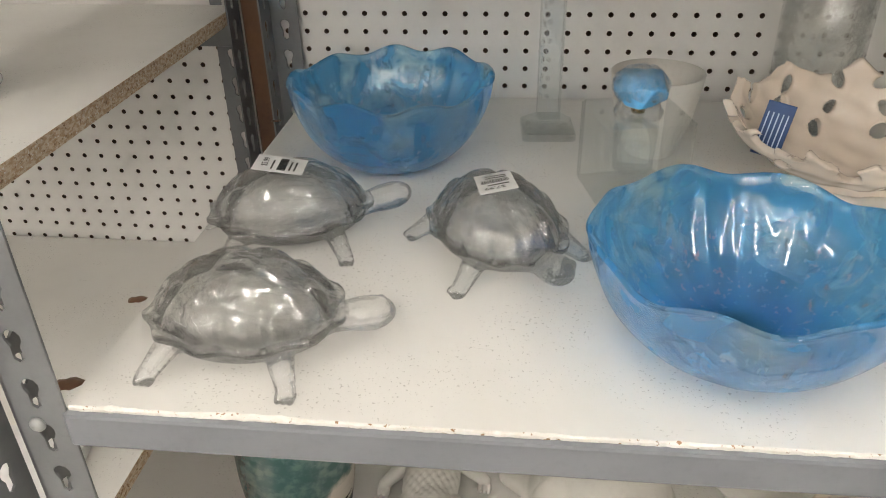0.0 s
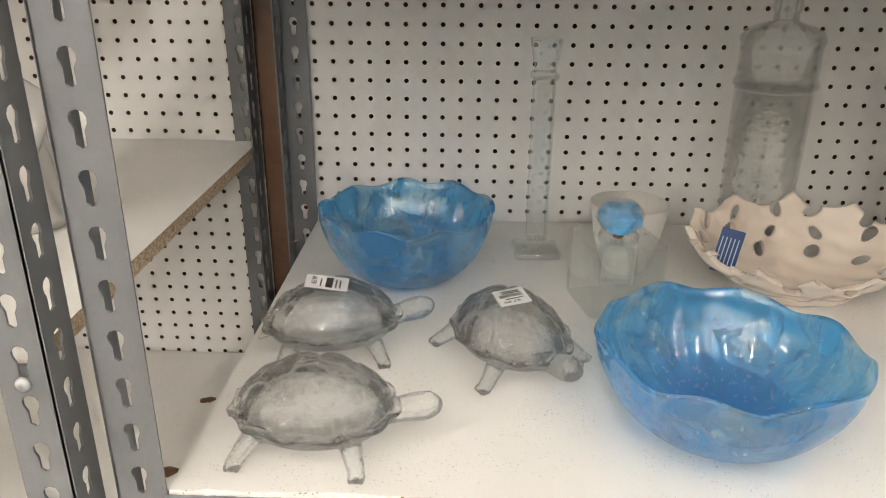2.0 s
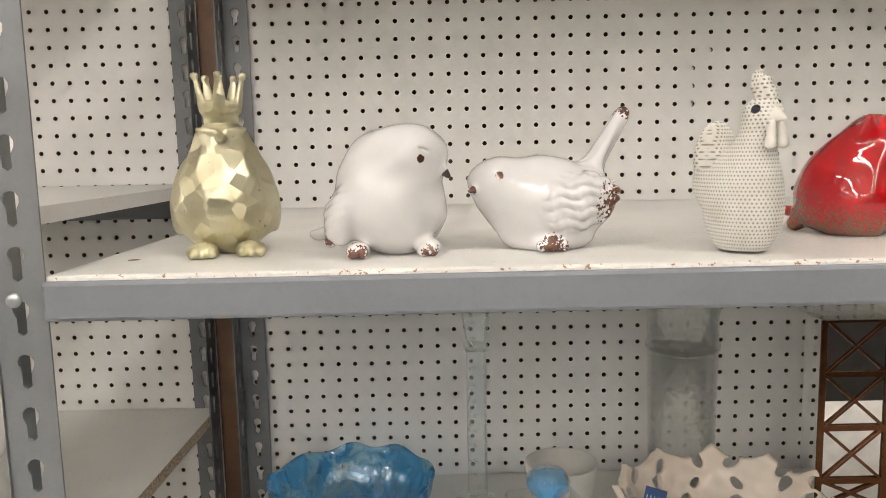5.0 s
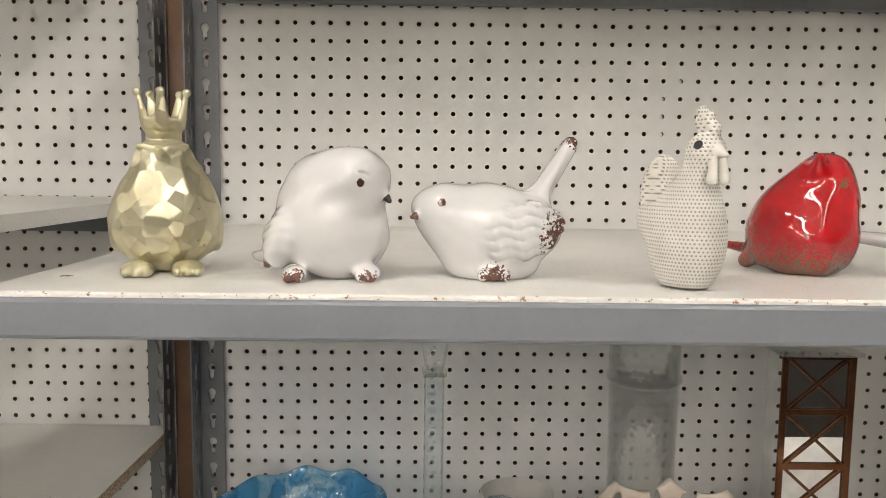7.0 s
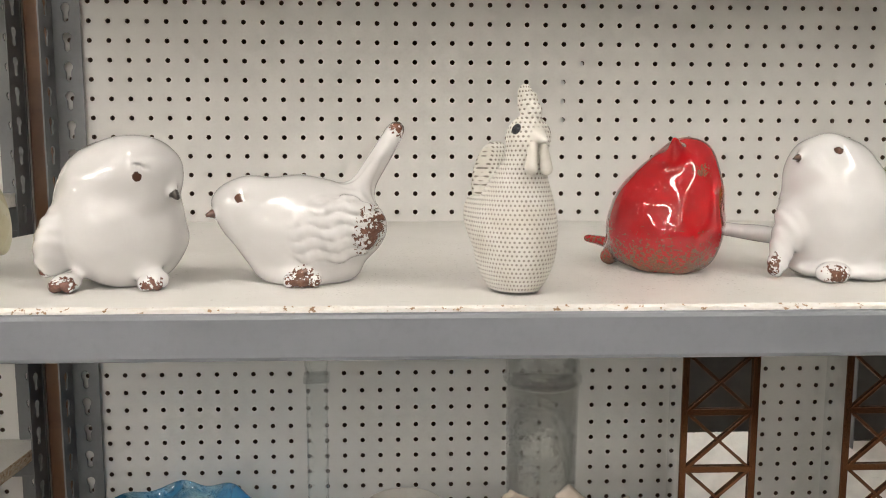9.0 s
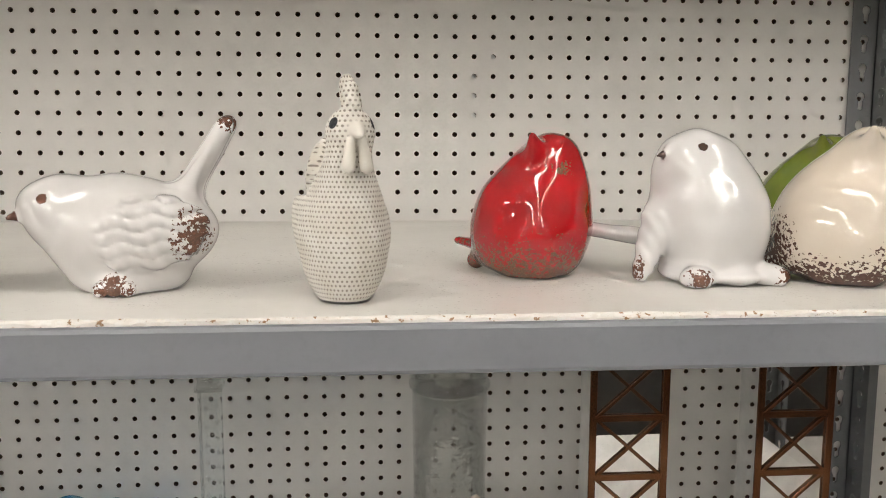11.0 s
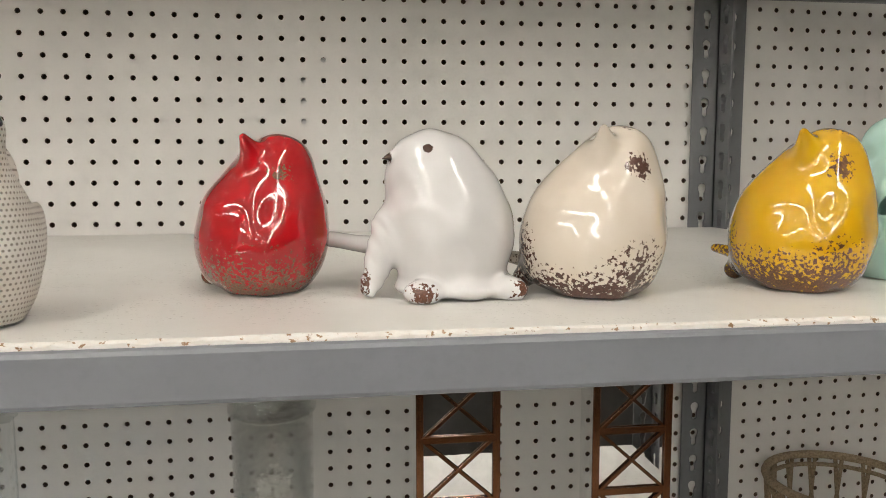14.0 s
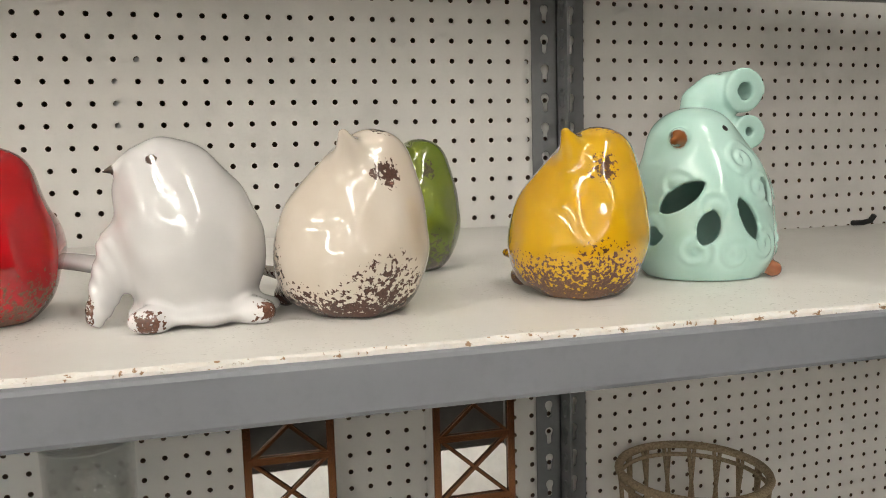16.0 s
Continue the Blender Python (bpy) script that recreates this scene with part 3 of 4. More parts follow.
def gold_bird(P):
    """A pear-shaped body of broad facets, a smooth small head and a flared crown."""
    d = facets(P, [((0, 0, 0.041), (0.0425, 0.040, 0.041)), ((0, 0, 0.080), (0.0265, 0.025, 0.026))], 120, 3)
    for sx in (-1, 1):
        d = smin(d, ell(P, (sx * 0.0335, 0.012, 0.045), (0.0095, 0.027, 0.031), (0, sx * -10, 0)), 0.006)
        d = smin(d, ell(P, (sx * 0.0185, -0.033, 0.005), (0.0125, 0.011, 0.0075)), 0.002)
        for k in (-1, 0, 1):
            d = smin(d, ell(P, (sx * 0.0185 + k * 0.0075, -0.041, 0.0045), (0.0038, 0.0055, 0.0045)), 0.001)
    head = ell(P, (0, -0.001, 0.0905), (0.0215, 0.0215, 0.0185))
    for sx in (-1, 1):
        head = smin(head, cone(P, (sx * 0.005, -0.0215, 0.0985), (sx * 0.018, -0.0135, 0.1005), 0.0030, 0.0022), 0.002)
        socket = ell(P, (sx * 0.0125, -0.0185, 0.0945), (0.0046, 0.004, 0.0040))
        head = np.maximum(head, -socket - 0.0008)
        head = smin(head, ell(P, (sx * 0.0125, -0.0168, 0.0945), (0.0030, 0.0026, 0.0030)), 0.0004)
    d = smin(d, head, 0.005)
    d = smin(d, cone(P, (0, -0.0185, 0.0945), (0, -0.0300, 0.0915), 0.0062, 0.0022), 0.0015)
    r = np.hypot(P[..., 0], P[..., 1])
    wall = np.abs(r - 0.0112 - 0.20 * np.clip(P[..., 2] - 0.106, 0, 0.03)) - 0.0018
    ring = np.maximum(wall, np.abs(P[..., 2] - 0.1135) - 0.0095)
    for z in (0.1075, 0.1145, 0.1205):
        ring = np.minimum(ring, np.maximum(wall - 0.0009, np.abs(P[..., 2] - z) - 0.0009))
    for k in range(5):
        a = radians(90 + 72 * k + 36)
        c, s = math.cos(a), math.sin(a)
        prong = cone(P, (0.0140 * c, 0.0140 * s, 0.119), (0.0190 * c, 0.0190 * s, 0.1415), 0.0062, 0.0028, ((c, s, 0), 1.8))
        ring = smin(ring, prong, 0.0025)
        ring = smin(ring, ell(P, (0.0196 * c, 0.0196 * s, 0.1430), (0.0036, 0.0036, 0.0032)), 0.001)
    return smin(d, ring, 0.0015)


def gold():
    s = Nodes("champagne_gold_leaf")
    n, f = s.noise(30, 5), s.noise(240, 3)
    base = s.mix(s.step(n, 0.35, 0.7), (0.64, 0.60, 0.43), (0.54, 0.49, 0.32))
    base = s.mix(s.math("MULTIPLY", s.step(f, 0.66, 0.74), 0.6), base, (0.16, 0.13, 0.07))
    s.set(Base_Color=base, Metallic=0.85, Roughness=s.math("MULTIPLY_ADD", n, 0.25, 0.24))
    s.bump(f, 0.12, 0.0008)
    # small flat facets, each tilted its own way
    links, nodes = s.tree.links, s.tree.nodes
    where, cells = nodes.new("ShaderNodeTexCoord"), nodes.new("ShaderNodeTexVoronoi")
    cells.inputs["Scale"].default_value = 74
    links.new(where.outputs["Object"], cells.inputs["Vector"])
    tilt, sum_up, unit = (nodes.new("ShaderNodeVectorMath") for _ in range(3))
    tilt.operation, sum_up.operation, unit.operation = "MULTIPLY_ADD", "ADD", "NORMALIZE"
    tilt.inputs[1].default_value, tilt.inputs[2].default_value = (0.5, 0.5, 0.5), (-0.25, -0.25, -0.25)
    links.new(cells.outputs["Color"], tilt.inputs[0])
    links.new(nodes.new("ShaderNodeNewGeometry").outputs["Normal"], sum_up.inputs[0])
    links.new(tilt.outputs[0], sum_up.inputs[1])
    links.new(sum_up.outputs[0], unit.inputs[0])
    links.new(unit.outputs[0], s.bsdf.inputs["Normal"].links[0].from_node.inputs["Normal"])
    return s.mat


stand("gold_bird", sculpt("gold_bird", (-0.056, -0.056, -0.002), (0.056, 0.05, 0.152), 0.0014, gold_bird), gold(), -0.198, 0.468, UP, 14,
      "faceted champagne gold bird wearing a crown, on the shelf")


def sitting_bird(P):
    d = smooth_all(0.022, ell(P, (0.004, -0.004, 0.036), (0.042, 0.041, 0.039)),
                   ell(P, (-0.008, 0.004, 0.056), (0.031, 0.034, 0.034), (0, 38, 0)), ell(P, (0.004, -0.006, 0.072), (0.030, 0.028, 0.026)))
    d = smin(d, ell(P, (0.020, -0.016, 0.077), (0.0275, 0.027, 0.0235)), 0.012)
    wing = ell(P, (-0.032, -0.014, 0.033), (0.0165, 0.025, 0.027), (0, 22, 0)) + 0.0004 * np.sin(P[..., 2] * 700 + P[..., 1] * 300)
    d = smin(d, wing, 0.004)
    d = smin(d, cone(P, (-0.040, -0.012, 0.030), (-0.047, -0.012, 0.010), 0.010, 0.005), 0.006)
    d = smin(d, cone(P, (-0.030, 0.018, 0.020), (-0.066, 0.040, 0.010), 0.011, 0.007, ((0.3, 0.3, 1), 1.6)), 0.006)
    d = smin(d, cone(P, (0.040, -0.024, 0.070), (0.0475, -0.028, 0.0605), 0.0055, 0.0018), 0.004)
    for fx, fy in ((-0.022, -0.038), (0.031, -0.030)):
        d = smin(d, ell(P, (fx, fy, 0.006), (0.0095, 0.0095, 0.0070)), 0.007)
        for k in (-1, 1):
            d = smin(d, ell(P, (fx + k * 0.004, fy - 0.006, 0.005), (0.0042, 0.005, 0.005)), 0.001)
    brow = ell(P, (0.030, -0.040, 0.081), (0.010, 0.004, 0.003), (0, 20, 0))
    return np.maximum(d, -brow - 0.0024) + rumple(P, 0.00045, 4)


WHITE_A = glazed("white_glaze_a", (0.66, 0.645, 0.64), (0.62, 0.605, 0.60),
                 [((0.027, -0.0415, 0.0745), 0.0030, (0.07, 0.03, 0.02)), ((0.0475, -0.028, 0.0605), 0.0052, (0.05, 0.04, 0.035))],
                 [((-0.022, -0.049, 0.003), 0.013), ((0.033, -0.042, 0.003), 0.010), ((-0.048, -0.018, 0.012), 0.008)], chip=CLAY, wear_scale=260, patchy=0.44)
stand("white_bird", sculpt("white_bird", (-0.082, -0.062, -0.002), (0.062, 0.058, 0.108), 0.0014, sitting_bird), WHITE_A, -0.061, 0.448, UP, 0,
      "glossy white ceramic bird sitting with its head bowed")


def perched_bird(P):
    d = ell(P, (0.004, 0, 0.038), (0.052, 0.038, 0.0315))
    d = smin(d, ell(P, (-0.012, 0, 0.040), (0.042, 0.035, 0.033)), 0.015)
    d = smin(d, ell(P, (-0.041, -0.010, 0.054), (0.0235, 0.0225, 0.0195)), 0.014)
    d = smin(d, ell(P, (0.0, -0.002, 0.008), (0.036, 0.028, 0.014)), 0.012)
    tail = cone(P, (0.030, 0.004, 0.052), (0.060, 0.006, 0.103), 0.0125, 0.0095, ((0.86, 0, -0.5), 1.45))
    groove = 0.0006 * np.cos((P[..., 1] - 0.004) * 900)
    d = smin(d, tail + groove, 0.014)
    wing = ell(P, (0.022, -0.0285, 0.038), (0.033, 0.010, 0.021), (0, -12, 14))
    u = (P[..., 0] - 0.012) * 0.9 + (P[..., 2] - 0.038) * 0.3
    rowed = np.abs(np.sin(P[..., 2] * 380 + 0.6 * np.sin(u * 300)))
    scallop = np.clip(np.sin(u * 330) * 1.5, -1, 1)
    wing = wing + (0.0026 * (0.5 - rowed ** 0.5) - 0.0011 * scallop) * np.clip((P[..., 0] + 0.012) / 0.01, 0, 1)
    d = smin(d, wing, 0.006)
    d = smin(d, cone(P, (-0.058, -0.022, 0.0495), (-0.0635, -0.0265, 0.048), 0.0048, 0.002), 0.003)
    d = smin(d, ell(P, (0.0, -0.026, 0.006), (0.014, 0.011, 0.008)), 0.005)
    for k in (-1, 0, 1):
        d = smin(d, ell(P, (k * 0.008, -0.035, 0.005), (0.0046, 0.005, 0.005)), 0.001)
    return d + rumple(P, 0.0004, 7)


WHITE_B = glazed("white_glaze_b", (0.66, 0.645, 0.64), (0.62, 0.605, 0.60),
                 [((-0.0405, -0.0325, 0.060), 0.0032, (0.09, 0.035, 0.022)), ((-0.0625, -0.0265, 0.0485), 0.0046, (0.10, 0.04, 0.028))],
                 [((0.0, -0.038, 0.003), 0.014), ((0.056, -0.03, 0.036), 0.024), ((0.064, 0.003, 0.110), 0.011)], chip=(0.09, 0.035, 0.02), wear_scale=330, patchy=0.43)
stand("white_bird", sculpt("white_bird", (-0.072, -0.05, -0.002), (0.082, 0.05, 0.118), 0.0014, perched_bird), WHITE_B, 0.066, 0.457, UP, 0,
      "glossy white ceramic bird with a raised tail and chipped wing")


def rooster(P):
    d = ell(P, (0, 0.000, 0.036), (0.0262, 0.0330, 0.0425))
    d = np.maximum(d, 0.0012 - P[..., 2])
    d = smin(d, cone(P, (0, -0.006, 0.060), (0, -0.018, 0.096), 0.0165, 0.0122), 0.014)
    d = smin(d, ell(P, (0, -0.019, 0.1005), (0.0130, 0.0140, 0.0125)), 0.006)
    d = smin(d, ell(P, (0, 0.035, 0.070), (0.0150, 0.0165, 0.0285), (10, 0, 0)), 0.006)
    comb = cone(P, (0, -0.024, 0.108), (0, -0.012, 0.1205), 0.0062, 0.0052, ((1, 0, 0), 1.25))
    for y, z in ((-0.027, 0.1145), (-0.021, 0.1215), (-0.013, 0.1260)):
        comb = smin(comb, ell(P, (0, y, z), (0.0046, 0.0050, 0.0062)), 0.002)
    d = smin(d, comb, 0.003)
    d = smin(d, cone(P, (0, -0.030, 0.1005), (0, -0.0425, 0.0965), 0.0050, 0.0014), 0.002)
    for sx in (-1, 1):
        d = smin(d, cone(P, (sx * 0.0034, -0.0325, 0.0935), (sx * 0.0052, -0.0335, 0.0800), 0.0028, 0.0040), 0.001)
        socket = ell(P, (sx * 0.0142, -0.0255, 0.1045), (0.0030, 0.0042, 0.0036))
        d = np.maximum(d, -socket - 0.0008)
        wing = ell(P, (sx * 0.0232, 0.008, 0.046), (0.0050, 0.022, 0.015), (28, 0, 0))
        d = smin(d, wing, 0.004)
    return d


stand("rooster", sculpt("rooster", (-0.04, -0.048, -0.002), (0.04, 0.056, 0.136), 0.0012, rooster), pitted(), 0.206, 0.407, UP, 17,
      "white resin rooster covered with small dark pits")


def plump_bird(P):
    """Body leaning forward under a raised head, the beak pointing up, one wing drawn down to the tail."""
    d = ell(P, (0.003, 0.000, 0.034), (0.0405, 0.0420, 0.0415))
    d = smin(d, ell(P, (0.010, -0.004, 0.066), (0.0270, 0.0275, 0.0330)), 0.022)
    d = smin(d, ell(P, (0.014, -0.005, 0.082), (0.0205, 0.0215, 0.0190)), 0.010)
    d = smin(d, cone(P, (0.001, -0.019, 0.085), (-0.0055, -0.0315, 0.0990), 0.0100, 0.0026), 0.008)
    d = smin(d, ell(P, (-0.012, 0.008, 0.044), (0.0270, 0.0300, 0.0370), (0, 22, 0)), 0.014)
    wing = ell(P, (-0.024, 0.006, 0.034), (0.0125, 0.030, 0.027), (20, 18, 12))
    d = smin(d, wing, 0.010)
    d = smin(d, cone(P, (-0.026, 0.018, 0.022), (-0.036, 0.028, 0.008), 0.011, 0.007), 0.008)
    d = smin(d, cone(P, (-0.024, 0.026, 0.016), (-0.045, 0.054, 0.019), 0.010, 0.006, ((0.2, 0.2, 1), 1.7)), 0.006)
    d = smin(d, ell(P, (0.034, 0.006, 0.038), (0.008, 0.025, 0.022), (0, 10, -10)), 0.008)
    return d + rumple(P, 0.00055, 21)


PLUMP = sculpt("plump_bird", (-0.078, -0.052, -0.002), (0.056, 0.058, 0.108), 0.0015, plump_bird)


def plump(x, y, turn, size, colour, tint, clay, worn, label, scale=170, patchy=0.47):
    m = glazed(label.split()[0] + "_glaze", colour, tint,
               chips=[((0.016, -0.030, 0.078), 0.010), ((-0.05, 0.012, 0.02), 0.032), ((0.018, -0.006, 0.104), 0.014), ((0.018, -0.045, 0.004), 0.036)],
               chip_height=worn, chip=clay, wear_scale=scale, patchy=patchy)
    me = PLUMP.copy()
    ob = stand("plump_bird", me, m, x, y, UP, turn, label)
    ob.scale = (size, size, size)
    return ob


plump(0.336, 0.497, 0, 1.0, (0.40, 0.006, 0.010), (0.32, 0.004, 0.007), (0.13, 0.055, 0.03), 0.038,
      "red glazed ceramic bird with a worn brown base", 420, 0.52)
plump(0.547, 0.452, 0, 1.04, (0.66, 0.59, 0.51), (0.62, 0.54, 0.45), (0.06, 0.026, 0.018), 0.022,
      "cream glazed ceramic bird with a chipped brown base", 360, 0.46)
plump(0.692, 0.455, -24, 1.03, (0.64, 0.37, 0.010), (0.58, 0.31, 0.007), (0.09, 0.038, 0.012), 0.031,
      "yellow glazed ceramic bird with a chipped brown base", 430, 0.46)
plump(0.612, 0.612, -6, 1.03, (0.14, 0.17, 0.020), (0.10, 0.14, 0.015), (0.06, 0.05, 0.02), 0.03,
      "olive green glazed ceramic bird behind the others", 300, 0.5)


def upright_bird(P):
    d = ell(P, (0.003, 0.0, 0.037), (0.0405, 0.0405, 0.0400))
    d = smin(d, ell(P, (-0.002, 0.0, 0.062), (0.034, 0.034, 0.034)), 0.020)
    d = smin(d, ell(P, (-0.011, 0.0, 0.083), (0.0255, 0.0245, 0.0215)), 0.014)
    d = smin(d, cone(P, (-0.031, -0.008, 0.0885), (-0.0405, -0.011, 0.0865), 0.0050, 0.0020), 0.003)
    d = smin(d, cone(P, (-0.036, -0.006, 0.042), (-0.050, -0.012, 0.006), 0.0125, 0.0060), 0.010)
    d = smin(d, cone(P, (-0.025, 0.028, 0.026), (-0.075, 0.050, 0.032), 0.012, 0.009, ((0.1, 0.1, 1), 1.7)), 0.006)
    d = smin(d, ell(P, (0.008, -0.006, 0.006), (0.042, 0.034, 0.008)), 0.008)
    for fx, fy in ((-0.020, -0.034), (0.036, -0.028)):
        d = smin(d, ell(P, (fx, fy, 0.006), (0.0115, 0.010, 0.0078)), 0.005)
    feather = 0.0005 * np.sin(P[..., 0] * 700 + P[..., 2] * 420) * np.clip((-0.034 - P[..., 0]) / 0.006, 0, 1) * (P[..., 2] < 0.05) * (P[..., 1] < 0.008)
    return d + feather + rumple(P, 0.0005, 12)


WHITE_D = glazed("white_glaze_d", (0.66, 0.65, 0.65), (0.62, 0.61, 0.61),
                 [((-0.0145, -0.0235, 0.0925), 0.0031, (0.06, 0.028, 0.02)), ((-0.0415, -0.011, 0.0865), 0.0062, (0.06, 0.035, 0.028))],
                 [((-0.021, -0.046, 0.006), 0.013), ((0.046, -0.036, 0.006), 0.014), ((-0.06, -0.018, 0.010), 0.014)], chip=(0.09, 0.035, 0.02), wear_scale=300, patchy=0.45)
stand("white_bird", sculpt("white_bird", (-0.09, -0.05, -0.002), (0.058, 0.066, 0.110), 0.0014, upright_bird), WHITE_D, 0.455, 0.468, UP, 0,
      "glossy white ceramic bird standing upright with dark beak")


def teal_bird(P):
    body = ell(P, (0.002, 0, 0.046), (0.0500, 0.0470, 0.0520))
    body = smin(body, ell(P, (-0.004, 0, 0.072), (0.038, 0.036, 0.034)), 0.02)
    head = ell(P, (-0.009, -0.002, 0.098), (0.0300, 0.0285, 0.0225))
    body = smin(body, ell(P, (0.003, 0, 0.020), (0.0505, 0.0475, 0.034)), 0.012)
    d = smin(body, head, 0.012)
    swirl = np.zeros_like(d)
    for x, y, z in ((-0.030, -0.038, 0.022), (-0.004, -0.050, 0.020), (0.020, -0.046, 0.026), (0.044, -0.026, 0.024), (-0.020, -0.044, 0.050),
                    (-0.036, -0.026, 0.066), (0.016, -0.046, 0.064), (0.044, -0.020, 0.062), (0.006, -0.038, 0.084), (-0.046, -0.012, 0.040)):
        off = P - np.array((x, y, z), np.float32)
        r = np.sqrt((off ** 2).sum(-1))
        swirl = swirl + 0.0007 * np.sin(r * 780 + np.arctan2(off[..., 2], off[..., 0])) * np.clip((0.016 - r) / 0.006, 0, 1)
    solid = d + swirl
    d = np.maximum(solid, -(solid + 0.0045))
    for ang, z, a, b, tilt in ((-140, 0.0585, 0.0175, 0.0082, -35), (-167, 0.0315, 0.0088, 0.0078, 0), (-118, 0.0380, 0.0090, 0.0120, 18),
                               (-82, 0.0430, 0.0068, 0.0160, -28), (-56, 0.0610, 0.0072, 0.0100, -20), (-38, 0.0360, 0.0066, 0.0145, 20)):
        x, y = 0.047 * math.cos(radians(ang)), 0.047 * math.sin(radians(ang))
        out = np.array((x, y, 0)) / math.hypot(x, y)
        a0 = math.degrees(math.atan2(out[1], out[0])) + 90
        thin = np.array(Euler((0, radians(tilt), radians(a0))).to_matrix() @ Vector((0, 0, 1) if a > b else (1, 0, 0)))
        m = min(a, b)
        size = (a * 1.15, 0.02, m * 1.5) if a > b else (m * 1.5, 0.02, b * 1.15)
        leaf = np.maximum(ell(P, np.array((x, y, z)) + thin * m * 0.6, size, (0, tilt, a0)), ell(P, np.array((x, y, z)) - thin * m * 0.6, size, (0, tilt, a0)))
        d = np.maximum(d, -leaf)
    tail = cone(P, (0.022, 0.018, 0.078), (0.034, 0.024, 0.118), 0.016, 0.011)
    tail = smin(tail, cone(P, (0.010, 0.024, 0.078), (0.018, 0.030, 0.126), 0.014, 0.0125), 0.002)
    tail = smin(tail, ell(P, (0.027, 0.024, 0.130), (0.0150, 0.012, 0.0170)), 0.006)
    for (x, z), R in (((0.044, 0.133), 0.0165), ((0.049, 0.103), 0.0130)):
        q = np.hypot(P[..., 0] - x, P[..., 2] - z)
        curl = np.maximum(np.abs(q - R + 0.0050) - 0.0048, np.abs(P[..., 1] - 0.022) - 0.014)
        tail = smin(tail, curl, 0.003)
    d = smin(d, np.maximum(tail, -(solid + 0.0045)), 0.006)
    d = smin(d, cone(P, (-0.032, -0.022, 0.0985), (-0.0395, -0.028, 0.0965), 0.0068, 0.0035), 0.002)
    d = np.maximum(d, -P[..., 2])
    d = smin(d, ell(P, (0.035, -0.035, 0.0062), (0.0065, 0.0065, 0.0060)), 0.001)
    return d + rumple(P, 0.0004, 31)


TEAL = glazed("pale_teal_glaze", (0.47, 0.69, 0.63), (0.40, 0.63, 0.565),
              [((-0.0385, -0.028, 0.0970), 0.0090, (0.22, 0.075, 0.02)), ((-0.001, -0.0285, 0.1035), 0.0026, (0.02, 0.02, 0.02)),
               ((0.036, -0.0365, 0.0062), 0.0080, (0.20, 0.06, 0.02))])
stand("teal_bird", sculpt("teal_bird", (-0.06, -0.058, -0.002), (0.074, 0.056, 0.156), 0.0014, teal_bird), TEAL, 0.807, 0.494, UP, 2,
      "pale teal glazed ceramic bird lantern with leaf-shaped cutouts")


# ---- glass and ceramics on the lower shelf ----
def wavy_bowl(radius, height, base, lobes, seed):
    rng = random.Random(seed)
    phase = [rng.uniform(0, 6.28) for _ in range(5)]
    steps = 16
    outer = [(base + (radius - base) * (1 - (1 - i / steps) ** 1.75) ** 0.95, height * (i / steps) ** 1.45) for i in range(steps + 1)]
    inner = [(max(r - 0.0048, 0.001), z + 0.006 * (1 - i / steps)) for i, (r, z) in enumerate(outer)][::-1]
    rim = [(radius + 0.0012, height + 0.0012), (radius - 0.002, height + 0.0028)]
    profile = [(0.001, 0.0)] + outer + rim + inner + [(0.001, inner[-1][1])]
    n = len(profile)

    def wave(a, i):
        share = (profile[i][1] / height) ** 2 if profile[i][1] > 0 else 0
        w = math.sin(lobes * a + phase[0]) * 0.6 + math.sin((lobes * 2 + 1) * a + phase[1]) * 0.25 + math.sin(3 * a + phase[2]) * 0.5
        ribs = 0.010 * math.sin(12 * a + phase[3]) * (share ** 0.35)
        if i > steps + 3:
            ribs += (0.055 * abs(math.sin(10 * a + phase[3])) - 0.05) * min(share ** 0.25, 1.0) * (1 - 0.7 * share)
        return 1 + 0.014 * share * w + ribs, 0.0034 * share * (math.sin((lobes + 1) * a + phase[4]) + 0.6 * math.sin(2 * a + phase[1]))

    return lathe("glass_bowl", profile, 220, wave)


thing("glass_bowl", wavy_bowl(0.104, 0.089, 0.036, 8, 2), BLUE, pose(-0.144, 0.762, LOW), "blue art glass bowl with a wavy rim and copper flecks", "bowl", "blue glass bowls")
thing("glass_bowl", wavy_bowl(0.106, 0.083, 0.036, 7, 5), BLUE, pose(0.146, 0.459, LOW, 0, 0, 40), "light blue art glass bowl with a ruffled rim and copper flecks", "bowl", "blue glass bowls")


